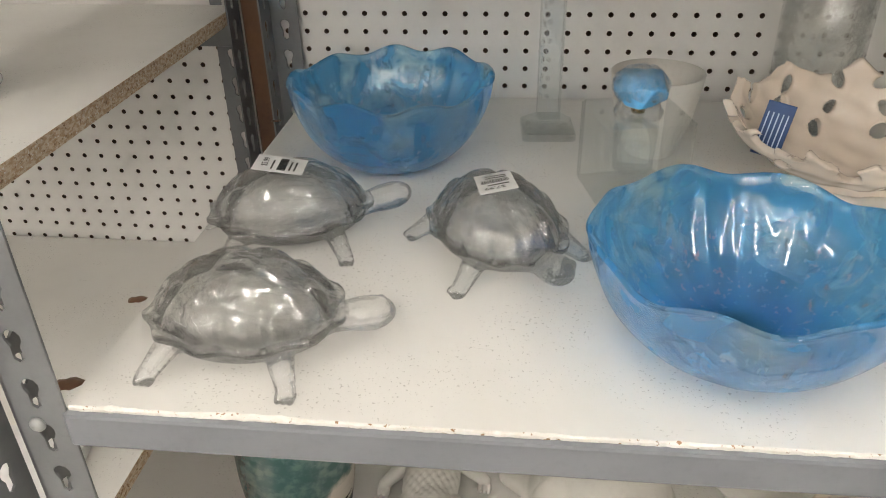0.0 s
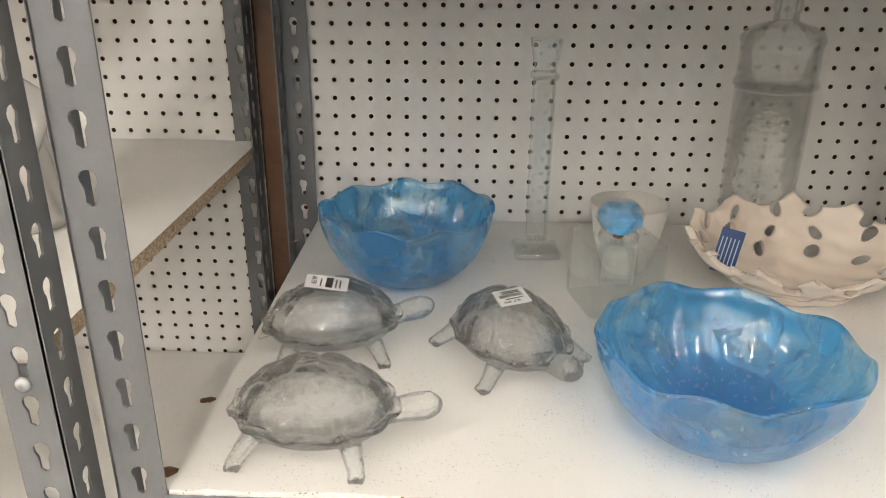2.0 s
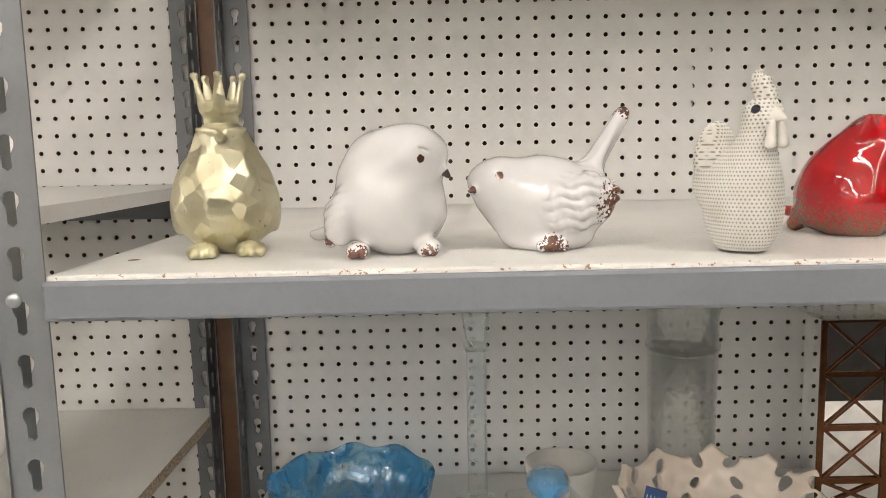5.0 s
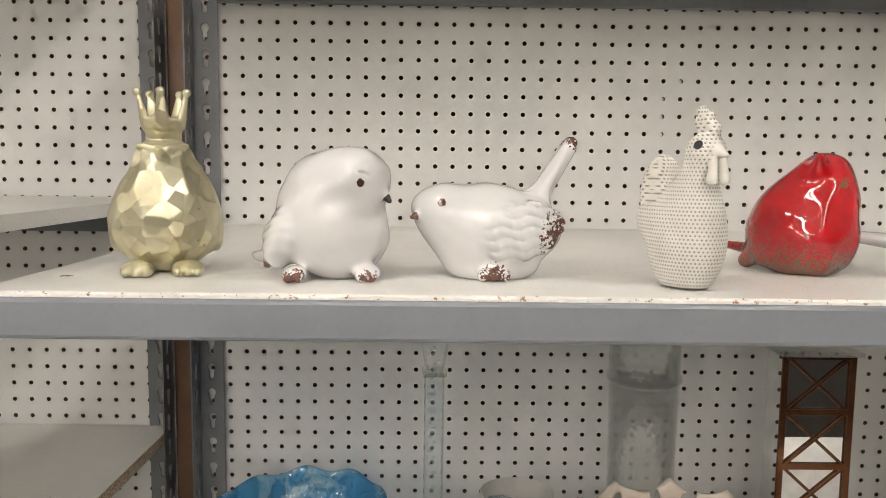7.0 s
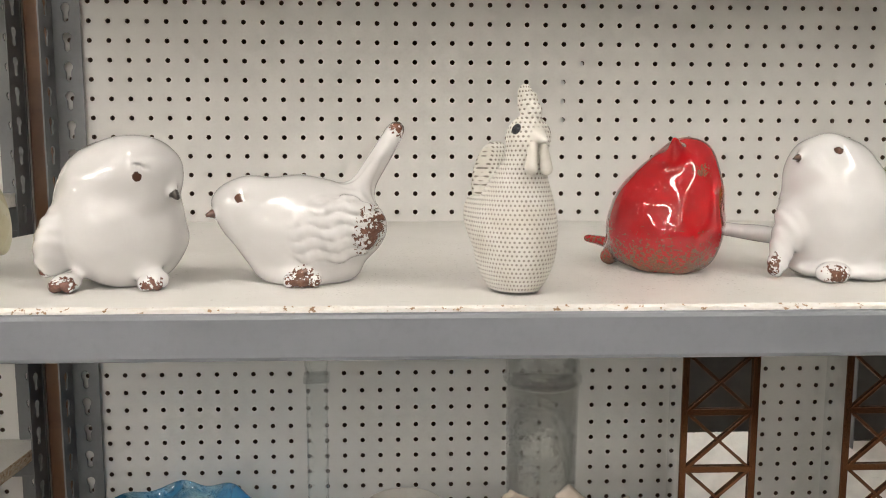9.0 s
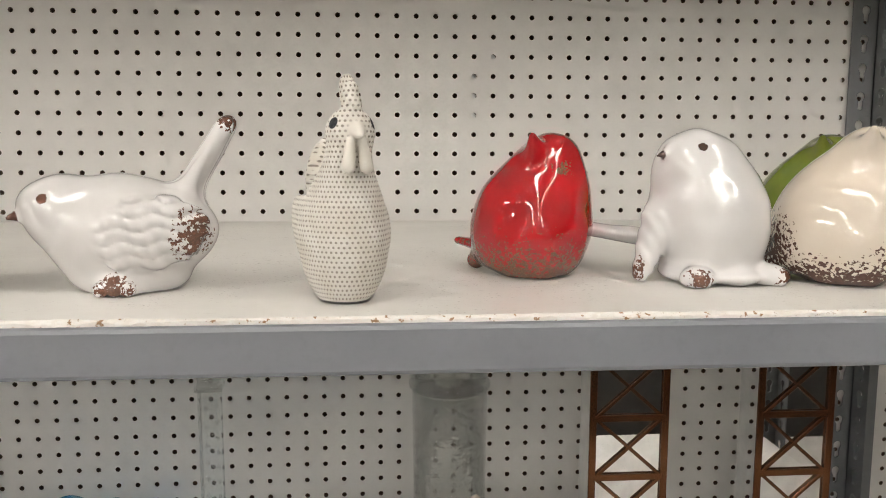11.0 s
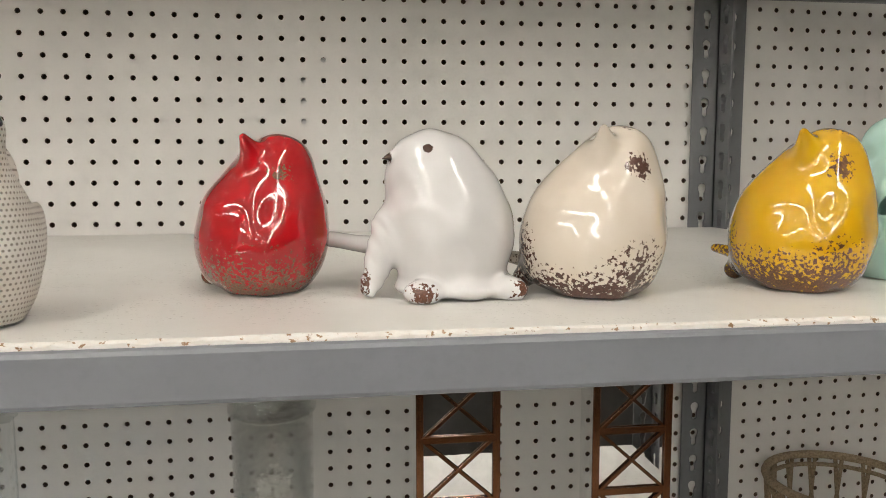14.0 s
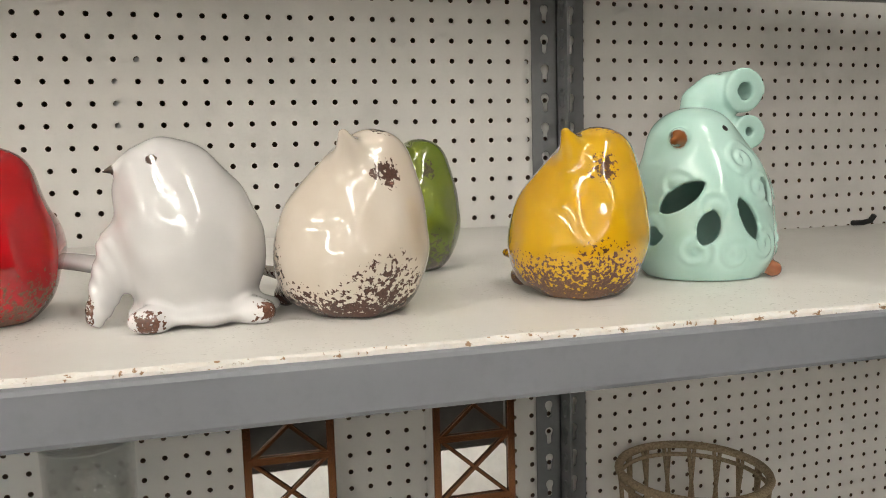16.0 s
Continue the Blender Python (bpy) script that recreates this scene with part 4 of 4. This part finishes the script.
def glass_turtle_base(P):
    """The dish: a low hollow shell with netted legs, tail and head; it faces +x."""
    d = ell(P, (0, 0, 0.024), (0.064, 0.049, 0.021))
    hollow = np.maximum(ell(P, (0, 0, 0.030), (0.058, 0.043, 0.019)), 0.014 - P[..., 2])
    d = np.maximum(np.maximum(d, -hollow), P[..., 2] - 0.0250)
    net = np.minimum(np.abs(np.sin((P[..., 0] + P[..., 2]) * 620)), np.abs(np.sin((P[..., 0] - P[..., 2]) * 620)))
    net = 0.0011 * np.exp(-net * 5)
    for x, y, fx, fy in ((0.036, -0.040, 0.044, -0.057), (0.036, 0.040, 0.044, 0.057), (-0.042, -0.036, -0.055, -0.051), (-0.042, 0.036, -0.055, 0.051)):
        leg = cone(P, (x, y, 0.021), (fx, fy, 0.0055), 0.0098, 0.0068, ((0.3, 0.4, 1), 1.1)) + net
        for k in (-1, 0, 1):
            leg = smin(leg, ell(P, (fx + k * 0.0042, fy * 1.05, 0.0042), (0.0026, 0.0065, 0.0040)), 0.0012)
        d = smin(d, leg, 0.004)
    d = smin(d, cone(P, (0.056, 0, 0.024), (0.078, 0.0, 0.030), 0.0100, 0.0110) + net * 0.6, 0.005)
    d = smin(d, ell(P, (0.088, 0.0, 0.032), (0.0185, 0.0130, 0.0118), (0, -12, 0)), 0.004)
    for sy in (-1, 1):
        d = smin(d, ell(P, (0.094, sy * 0.0105, 0.036), (0.004, 0.003, 0.004)), 0.001)
    return smin(d, cone(P, (-0.058, 0, 0.022), (-0.074, 0, 0.014), 0.006, 0.002), 0.004)


def glass_turtle_lid(P):
    """The domed lid: pillowed plates in three rows, a ring of smaller ones and a wavy flared skirt."""
    x, y = P[..., 0] / 0.066, P[..., 1] / 0.051
    a, rho = np.arctan2(y, x), np.hypot(x, y)
    seeds = [(0.0, 0.0), (0.46, 0.0), (-0.46, 0.0)]
    seeds += [(cx, sy * 0.50) for cx in (-0.24, 0.24) for sy in (-1, 1)]
    seeds += [(0.90 * math.cos(2 * math.pi * k / 14), 0.90 * math.sin(2 * math.pi * k / 14)) for k in range(14)]
    near = np.full(x.shape, 9.0, np.float32)
    second = near.copy()
    for cx, cy in seeds:
        r = np.hypot(x - cx, y - cy)
        second = np.minimum(second, np.maximum(near, r))
        near = np.minimum(near, r)
    pillow = np.clip((second - near) / 0.30, 0, 1)
    dome = ell(P, (0, 0, 0.030), (0.066, 0.051, 0.047)) + 0.0042 * (1 - pillow) ** 2 + 0.0010 * np.cos(9 * a) * np.clip((0.050 - P[..., 2]) / 0.02, 0, 1)
    inner = ell(P, (0, 0, 0.030), (0.0600, 0.0450, 0.0408))
    d = np.maximum(np.maximum(dome, -inner), 0.0318 - P[..., 2])
    lift = 0.0012 * np.sin(11 * a)
    skirt = np.maximum(np.abs(np.hypot(P[..., 0] / 1.30, P[..., 1]) - 0.0515 - 0.0016 * np.cos(11 * a)) - 0.0030, np.abs(P[..., 2] - 0.0350 - lift) - 0.0024)
    return smin(d, skirt, 0.003)


TURTLE_BASE = sculpt("dish", (-0.08, -0.072, -0.002), (0.112, 0.072, 0.052), 0.0013, glass_turtle_base)
TURTLE_LID = sculpt("lid", (-0.074, -0.06, 0.026), (0.076, 0.062, 0.084), 0.0013, glass_turtle_lid, False)


def lettering(text, size, material, parent, m, name="print"):
    curve = bpy.data.curves.new("print", "FONT")
    curve.body, curve.size, curve.extrude, curve.align_x = text, size, 0.00005, "CENTER"
    temp = bpy.data.objects.new("print", curve)
    scene.collection.objects.link(temp)
    bpy.context.view_layer.update()
    me = bpy.data.meshes.new_from_object(temp.evaluated_get(bpy.context.evaluated_depsgraph_get()))
    bpy.data.objects.remove(temp)
    me.materials.clear()
    part(name, me, material, parent, "black printed price", m)


def glass_turtle(x, y, turn, label, price=None, spot=None):
    t = thing("turtle_dish", None, None, pose(x, y, LOW, 0, 0, turn), label, "covered dish", "glass turtle dishes")
    part("dish", TURTLE_BASE, GLASS, t)
    part("lid", TURTLE_LID, GLASS, t, "domed clear glass lid with raised plates", pose(0, 0, -0.006))
    if price:
        w, h = 0.030, 0.042
        m = spot
        me = box("sticker", -w / 2, w / 2, -h / 2, h / 2, 0, 0.0004, 0)
        st = part("sticker", me, PAPER, t, "white paper price sticker", m)
        lettering(price, 0.0075, INK, st, pose(0.002, 0.010, 0.0006))
        bars = []
        rng = random.Random(4)
        bx = -0.011
        while bx < 0.011:
            bw = rng.choice((0.0004, 0.0007, 0.001))
            bars.append(box("bars", bx, bx + bw, -0.006, 0.001, 0.0004, 0.0007, 0))
            bx += bw + rng.choice((0.0004, 0.0007))
        for row in (0.005, -0.010, -0.014):
            bars.append(box("bars", -0.010, 0.007, row, row + 0.0014, 0.0004, 0.0007, 0))
        part("bar_code", joined("bar_code", bars), INK, st, "black bar code and lines")
    return t


glass_turtle(-0.194, 0.433, -2, "clear pressed glass turtle dish with a domed lid")
glass_turtle(-0.206, 0.588, 14, "clear pressed glass turtle dish with a price sticker", "$5.99", pose(-0.004, -0.006, 0.0712, 8, 0, 80))
glass_turtle(-0.026, 0.570, -58, "clear pressed glass turtle dish with a price sticker", "$7.99", pose(0.008, -0.006, 0.0706, 6, 8, 250))


def square_block(name, half, z0, z1, cut, top_half=None):
    """A square glass block with cut corners."""
    t = half if top_half is None else top_half
    verts = []
    for h, z in ((half, z0), (t, z1)):
        c = cut * h / half
        for x, y in ((h - c, -h), (h, -h + c), (h, h - c), (h - c, h), (-h + c, h), (-h, h - c), (-h, -h + c), (-h + c, -h)):
            verts.append((x, y, z))
    faces = [tuple(range(7, -1, -1)), tuple(range(8, 16))] + [(i, (i + 1) % 8, 8 + (i + 1) % 8, 8 + i) for i in range(8)]
    bm = bmesh.new()
    bm.from_mesh(mesh_from(name, verts, faces))
    bmesh.ops.bevel(bm, geom=bm.edges[:], offset=0.0014, segments=2, affect="EDGES", profile=0.5)
    return from_bm(name, bm)


bottle = thing("perfume_bottle", None, None, pose(0.099, 0.702, LOW, 0, 0, 13), "square crystal perfume bottle with a wrapped blue stopper", "bottle")
part("body", square_block("body", 0.043, 0.0005, 0.080, 0.006), CRYSTAL, bottle)
part("well", moved(lathe("well", [(0.001, 0.0), (0.019, 0.0), (0.021, 0.04), (0.008, 0.047), (0.008, 0.05)], 24), Matrix.Translation((0, 0, 0.024))), CRYSTAL, bottle, "hollow for the scent")
part("neck", moved(lathe("neck", [(0.006, 0), (0.0065, 0.003), (0.005, 0.005), (0.0065, 0.008), (0.005, 0.011), (0.006, 0.015)], 20), Matrix.Translation((0, 0, 0.080))),
     plain("brass_neck", (0.55, 0.40, 0.15), 0.25, 1.0), bottle, "ridged brass collar")
part("stopper", sculpt("stopper", (-0.026, -0.026, 0.09), (0.026, 0.026, 0.124), 0.0014,
                       lambda P: facets(P, [((0, 0, 0.105), (0.0235, 0.0235, 0.0155))], 26, 8), False),
     glazed("blue_stopper_glass", (0.10, 0.42, 0.78), (0.22, 0.58, 0.88), rough=0.05), bottle, "faceted blue glass stopper")
part("wrap", sculpt("wrap", (-0.032, -0.032, 0.076), (0.032, 0.032, 0.128), 0.0014,
                    lambda P: np.abs(smin(ell(P, (0, 0, 0.105), (0.0255, 0.0255, 0.0185)), cone(P, (0, 0, 0.1), (0, 0, 0.082), 0.012, 0.022), 0.006)
                                     + 0.0012 * np.sin(P[..., 0] * 400 + P[..., 2] * 300) * np.sin(P[..., 1] * 350)) - 0.0007, False), WRAP, bottle, "crumpled clear plastic wrap")

cup = lathe("white_cup", [(0.001, 0), (0.024, 0), (0.028, 0.006), (0.041, 0.045), (0.048, 0.088), (0.046, 0.0885), (0.038, 0.046), (0.024, 0.009), (0.001, 0.008)], 48)
thing("white_cup", cup, BISQUE, pose(0.130, 0.800, LOW), "plain white ceramic cup behind the bottle", "cup")

holder = thing("candle_holder", None, None, pose(0.021, 0.846, LOW, 0, 0, 4), "tall square crystal candle holder standing by the back panel", "candle holder")
part("base", joined("base", [square_block("b", 0.030, 0.0005, 0.0085, 0.004), square_block("b", 0.030, 0.0090, 0.020, 0.004, 0.016)]), CRYSTAL, holder)
part("column", square_block("column", 0.0130, 0.0205, 0.230, 0.003), CRYSTAL, holder, "square clear glass column")
part("collar", square_block("collar", 0.0160, 0.2305, 0.238, 0.003), CRYSTAL, holder)
part("cup", square_block("cup", 0.0120, 0.2385, 0.278, 0.003, 0.0185), CRYSTAL, holder, "flared glass candle cup")

jar = thing("glass_jar", None, None, pose(0.309, 0.868, LOW) @ Matrix.Diagonal((0.91, 0.91, 0.967, 1)), "tall clear glass jar with a domed lid and finial", "jar")
profile = [(0.001, 0.0005), (0.046, 0.0005), (0.0495, 0.006), (0.050, 0.10), (0.0515, 0.225), (0.0485, 0.225), (0.047, 0.10), (0.046, 0.012), (0.001, 0.010)]
part("body", lathe("body", profile, 56, lambda a, i: (1 + 0.006 * math.sin(12 * a), 0)), JAR, jar)
lid = [(0.052, 0.2265), (0.0555, 0.230), (0.0555, 0.236), (0.0525, 0.240), (0.0525, 0.282), (0.0555, 0.287), (0.050, 0.298), (0.032, 0.306), (0.017, 0.310),
       (0.016, 0.318), (0.0195, 0.326), (0.0155, 0.352), (0.007, 0.366), (0.001, 0.368), (0.001, 0.362), (0.006, 0.36), (0.012, 0.345), (0.012, 0.312), (0.046, 0.294), (0.049, 0.284), (0.049, 0.2265)]
part("lid", lathe("lid", lid, 56), JAR, jar, "ribbed glass lid with a pointed knob")


def lattice_bowl(P):
    """An oval bowl with a scalloped rim and leaf-shaped openings."""
    a = np.arctan2(P[..., 1] / 0.088, P[..., 0] / 0.138)
    q = ell(P, (0, 0, 0.105), (0.142, 0.094, 0.105))
    d = np.abs(q + 0.003) - 0.0040
    rim = 0.060 + 0.015 * (1 - np.abs(np.sin(6 * a + 0.4))) ** 1.2 + 0.001 * np.sin(17 * a) + 0.022 * np.sin(a)
    d = np.maximum(d, P[..., 2] - rim)
    d = np.maximum(d, -(P[..., 2] - 0.0))
    rng = random.Random(11)
    for row, (z, count) in enumerate(((0.032, 10), (0.054, 13), (0.073, 15))):
        k = math.sqrt(max(1 - ((z - 0.105) / 0.105) ** 2, 0.01))
        for i in range(count):
            w = 2 * math.pi * (i + 0.5 * (row % 2) + rng.uniform(-0.15, 0.15)) / count
            c = (0.140 * k * math.cos(w), 0.092 * k * math.sin(w), z + rng.uniform(-0.004, 0.004))
            out = math.degrees(math.atan2(math.sin(w) / 0.092, math.cos(w) / 0.140))
            leaf = ell(P, c, (0.0052 + rng.uniform(0, 0.0025), 0.014, 0.0105 + rng.uniform(0, 0.002)), (0, rng.choice((-55, -30, 20, 50)), out + 90))
            d = np.maximum(d, -leaf)
    foot = np.maximum(np.abs(np.hypot(P[..., 0] / 1.6, P[..., 1]) - 0.036) - 0.004, np.abs(P[..., 2] - 0.004) - 0.0045)
    return np.minimum(d, foot) + rumple(P, 0.0011, 41)


dish = thing("lattice_bowl", sculpt("lattice_bowl", (-0.15, -0.102, -0.002), (0.15, 0.102, 0.104), 0.002, lattice_bowl), CERAMIC, pose(0.322, 0.735, LOW, 0, 0, -4),
             "cream glazed ceramic bowl with leaf-shaped cutouts and scalloped rim", "bowl")
tag = thing("hang_tag", box("hang_tag", -0.013, 0.013, -0.0006, 0.0006, -0.026, 0.026, 0.0004), TAG, pose(0.231, 0.725, 0.923, -14, 8, -24),
            "blue card tag with pale print on the bowl's rim", "tag")
for k in range(5):
    part("print", box("print", -0.010 + k * 0.0045, -0.0088 + k * 0.0045, -0.0012, -0.0008, -0.020 + 0.002 * (k % 2), 0.016, 0), TAG_INK, tag)


def lantern(x, y, turn, label):
    m = pose(x, y, LOW, 0, 0, turn)
    t = thing("mirror_lantern", None, None, m, label, "lantern", "mirrored lanterns")
    w, dp, h = 0.048, 0.050, 0.270
    part("foot", box("foot", -w - 0.004, w + 0.004, -0.004, dp + 0.004, 0, 0.012, 0.0015), MIRROR, t, "mirrored foot")
    part("mirror", box("mirror", -w + 0.001, w - 0.001, 0.004, dp, 0.013, h, 0.0008), MIRROR, t, "mirrored glass box")
    part("top_plate", box("top_plate", -w - 0.006, w + 0.006, -0.008, dp + 0.006, h + 0.001, h + 0.007, 0.001), CRYSTAL, t, "green-edged glass top")
    for sx in (-1, 1):
        part("stile", box("stile", sx * (w - 0.004) - 0.0042, sx * (w - 0.004) + 0.0042, 0, 0.0035, 0.013, h, 0.0006), COPPER, t, "copper brown frame strip")
    z, pitch = h, 0.0735
    while z > 0.02:
        part("rail", box("rail", -w + 0.005, w - 0.005, -0.0003, 0.0032, max(z - 0.004, 0.013), min(z + 0.004, h), 0.0006), COPPER, t)
        lo = max(z - pitch, 0.013)
        for s in (-1, 1):
            a, b = Vector((-w * s * 0.86, 0.0014, lo)), Vector((w * s * 0.86, 0.0014, z))
            L, ang = (b - a).length, math.degrees(math.atan2(b.z - a.z, b.x - a.x))
            me = box("brace", -L / 2, L / 2, -0.0012 - 0.0002 * s, 0.0012, -0.0020, 0.0020, 0.0005)
            part("brace", moved(me, pose(*((a + b) / 2), 0, -ang, 0)), COPPER, t)
        z -= pitch
    return t


lantern(0.519, 0.806, 0, "tall mirrored lantern with a copper brown lattice")
lantern(0.725, 0.806, 0, "tall mirrored lantern with a copper brown lattice")


# ---- right bay ----
basket = thing("jute_basket", None, None, pose(1.045, 0.868, 0.80), "round open basket wound with brown jute rope", "basket")
R, H = 0.096, 0.156
circle = lambda r, z, n=40: [(r * math.cos(2 * math.pi * i / n), r * math.sin(2 * math.pi * i / n), z) for i in range(n)]
part("rim", tube_path("rim", circle(R, H), 0.0058, 8, True), JUTE, basket, "rope-wound rim")
part("base_ring", tube_path("base_ring", circle(R * 0.9, 0.007), 0.006, 8, True), JUTE, basket)
for i in range(34):
    a = 2 * math.pi * i / 34
    b = a + (0.14 if i % 2 else -0.14)
    p0, p1 = (R * 0.9 * math.cos(a), R * 0.9 * math.sin(a), 0.008), (R * math.cos(b), R * math.sin(b), H)
    part("spoke", tube_path("spoke", [p0, tuple((Vector(p0) + Vector(p1)) / 2), p1], 0.0028, 6), JUTE, basket)
part("hoop", tube_path("hoop", circle(R * 0.985, H - 0.014), 0.0030, 6, True), JUTE, basket)
thing("hook", tube_path("hook", [(0, 0.0, 0), (0, -0.02, 0.002), (0, -0.034, 0.006), (0, -0.04, 0.014)], 0.004, 8), plain("black_plastic", (0.02, 0.02, 0.02), 0.5),
      pose(1.372, BACK - 0.012, 1.266), "small black plastic clip lying on the shelf", "clip")

# ---- left bay ----
def draped(P):
    a = np.arctan2(P[..., 1], P[..., 0])
    fold = 0.0022 * np.sin(9 * a + P[..., 2] * 60) * np.clip(1 - P[..., 2] / 0.12, 0, 1)
    d = cone(P, (0, 0, 0.012), (0, 0, 0.10), 0.040, 0.026) + fold
    d = smin(d, ell(P, (0, 0, 0.118), (0.034, 0.026, 0.030)), 0.015)
    d = smin(d, ell(P, (0, -0.006, 0.158), (0.018, 0.019, 0.022)), 0.008)
    for sx in (-1, 1):
        d = smin(d, cone(P, (sx * 0.030, -0.004, 0.122), (sx * 0.012, -0.030, 0.085), 0.011, 0.009), 0.006)
    return smin(d, ell(P, (0, 0, 0.008), (0.046, 0.044, 0.010)), 0.004)


stand("statuette", sculpt("statuette", (-0.056, -0.056, -0.002), (0.056, 0.056, 0.184), 0.002, draped), PEARL, -0.515, 0.615, 0.983, 30,
      "pale glazed ceramic statuette in draped robes", "statuette", "")

# ---- bottom shelf ----
pot = thing("plant_pot", None, None, pose(-0.262, 0.650, BOT), "green and cream ribbed ceramic plant pot, empty", "pot")
rings = [(0.001, 0.0), (0.050, 0.0), (0.056, 0.004)]
for k in range(15):
    z = 0.012 + k * 0.0105
    r = 0.057 + 0.0115 * math.sin(min(k / 9, 1) * math.pi / 2)
    rings += [(r + 0.0012, z), (r - 0.0008, z + 0.005)]
rings += [(0.0685, 0.166), (0.0655, 0.1665), (0.063, 0.160), (0.056, 0.02), (0.001, 0.016)]


def pot_glaze():
    s = Nodes("pot_glaze")
    edge = s.math("ADD", s.axis(2), s.math("MULTIPLY", s.math("SUBTRACT", s.noise(25, 4), 0.5), 0.05))
    edge = s.math("SUBTRACT", edge, s.math("MULTIPLY", s.axis(0), 0.55))
    col = s.mix(s.step(edge, 0.055, 0.068), (0.66, 0.62, 0.55), s.mix(s.step(s.noise(60, 4), 0.4, 0.65), (0.035, 0.10, 0.095), (0.11, 0.19, 0.18)))
    inside = s.math("LESS_THAN", s.math("SQRT", s.math("ADD", s.math("POWER", s.axis(0), 2.0), s.math("POWER", s.axis(1), 2.0))), 0.0645)
    col = s.mix(s.math("MULTIPLY", inside, s.math("GREATER_THAN", s.axis(2), 0.015)), col, (0.006, 0.02, 0.016))
    s.set(Base_Color=col, Roughness=0.12, Coat_Weight=0.3)
    s.bump(s.noise(80, 3), 0.1, 0.001)
    return s.mat


part("body", lathe("body", rings, 56), pot_glaze(), pot)
thing("white_dish", lathe("white_dish", [(0.001, 0), (0.040, 0), (0.046, 0.005), (0.062, 0.05), (0.070, 0.094), (0.067, 0.094), (0.058, 0.05), (0.042, 0.009), (0.001, 0.008)], 48),
      glazed("white_dish_glaze", (0.78, 0.77, 0.75), (0.75, 0.74, 0.72)), pose(-0.222, 0.500, BOT), "plain white glazed ceramic dish", "dish")


def alligator(P):
    d = ell(P, (0, 0, 0.034), (0.036, 0.070, 0.026))
    d = smin(d, cone(P, (-0.005, 0.05, 0.034), (-0.055, 0.16, 0.03), 0.026, 0.008), 0.014)
    d = smin(d, cone(P, (0.010, -0.055, 0.045), (0.028, -0.12, 0.042), 0.024, 0.014, ((0, 0, 1), 1.2)), 0.012)
    for x, y, fx, fy in ((0.035, -0.035, 0.060, -0.060), (-0.030, -0.045, -0.055, -0.075), (0.030, 0.040, 0.065, 0.030), (-0.030, 0.035, -0.064, 0.010)):
        d = smin(d, cone(P, (x, y, 0.030), (fx, fy, 0.008), 0.013, 0.008), 0.006)
        for k in (-1, 0, 1):
            d = smin(d, ell(P, (fx + k * 0.006, fy - 0.010, 0.005), (0.0035, 0.009, 0.004)), 0.001)
    scale = np.clip((P[..., 2] - 0.03) / 0.02, 0, 1)
    return d + 0.0010 * np.cos(P[..., 0] * 560) * np.cos(P[..., 1] * 480) * scale


stand("alligator", sculpt("alligator", (-0.08, -0.142, -0.002), (0.086, 0.172, 0.075), 0.002, alligator), BISQUE, -0.105, 0.690, BOT, -2,
      "matt white ceramic alligator with scaly back", "figurine", "white animal ornaments")


def big_turtle(P):
    d = ell(P, (0, 0.0, 0.032), (0.088, 0.074, 0.058), (0, 0, 20))
    u, v = P[..., 0] * 0.94 + P[..., 1] * 0.34, -P[..., 0] * 0.34 + P[..., 1] * 0.94
    g = np.minimum(np.abs(np.sin(u * 52 + 0.6 * np.sign(np.sin(v * 62)))), np.abs(np.sin(v * 62)))
    d = d + 0.0018 * np.exp(-g * 8) * (P[..., 2] > 0.03)
    rimring = np.maximum(ell(P, (0, 0, 0.020), (0.096, 0.082, 0.014), (0, 0, 20)), -1)
    d = smin(d, rimring, 0.006)
    d = smin(d, cone(P, (0.045, -0.06, 0.035), (0.062, -0.096, 0.046), 0.024, 0.022), 0.008)
    for x, y, fx, fy in ((-0.072, -0.01, -0.118, 0.018), (0.078, -0.02, 0.110, -0.056), (0.06, 0.06, 0.09, 0.09), (-0.02, -0.065, -0.035, -0.10)):
        d = smin(d, cone(P, (x, y, 0.022), (fx, fy, 0.012), 0.018, 0.012), 0.008)
    return d


stand("sea_turtle", sculpt("sea_turtle", (-0.135, -0.125, -0.002), (0.135, 0.11, 0.096), 0.0022, big_turtle), BISQUE, 0.105, 0.690, BOT, -8,
      "matt white ceramic turtle with plated shell", "figurine", "white animal ornaments")
tureen = thing("covered_dish", None, None, pose(0.420, 0.620, BOT), "cream ceramic dish with a shell knob on its lid", "covered dish")
part("body", lathe("body", [(0.001, 0), (0.05, 0), (0.06, 0.006), (0.088, 0.045), (0.092, 0.060), (0.088, 0.060), (0.08, 0.045), (0.001, 0.03)], 48), CERAMIC, tureen)
part("lid", lathe("lid", [(0.080, 0.058), (0.078, 0.064), (0.05, 0.074), (0.016, 0.078), (0.020, 0.086), (0.018, 0.096), (0.001, 0.104), (0.001, 0.07), (0.05, 0.066)], 48), CERAMIC, tureen)
thing("white_platter", moved(lathe("white_platter", [(0.001, 0), (0.09, 0), (0.13, 0.014), (0.165, 0.022), (0.165, 0.026), (0.128, 0.019), (0.09, 0.005), (0.001, 0.005)], 64), pose(0, 0, 0)),
      BISQUE, pose(0.395, 0.800, BOT), "large plain white ceramic platter", "platter")
carton = thing("carton", None, None, pose(-0.52, 0.47, BOT - 0.02, 0, 0, 8), "brown and white printed carton on the bottom shelf", "box")
part("body", box("body", -0.09, 0.09, -0.08, 0.08, 0, 0.20, 0.002), CARD, carton)
part("lid", box("lid", -0.093, 0.093, -0.083, 0.083, 0.201, 0.245, 0.004), PAPER, carton, "white lid")
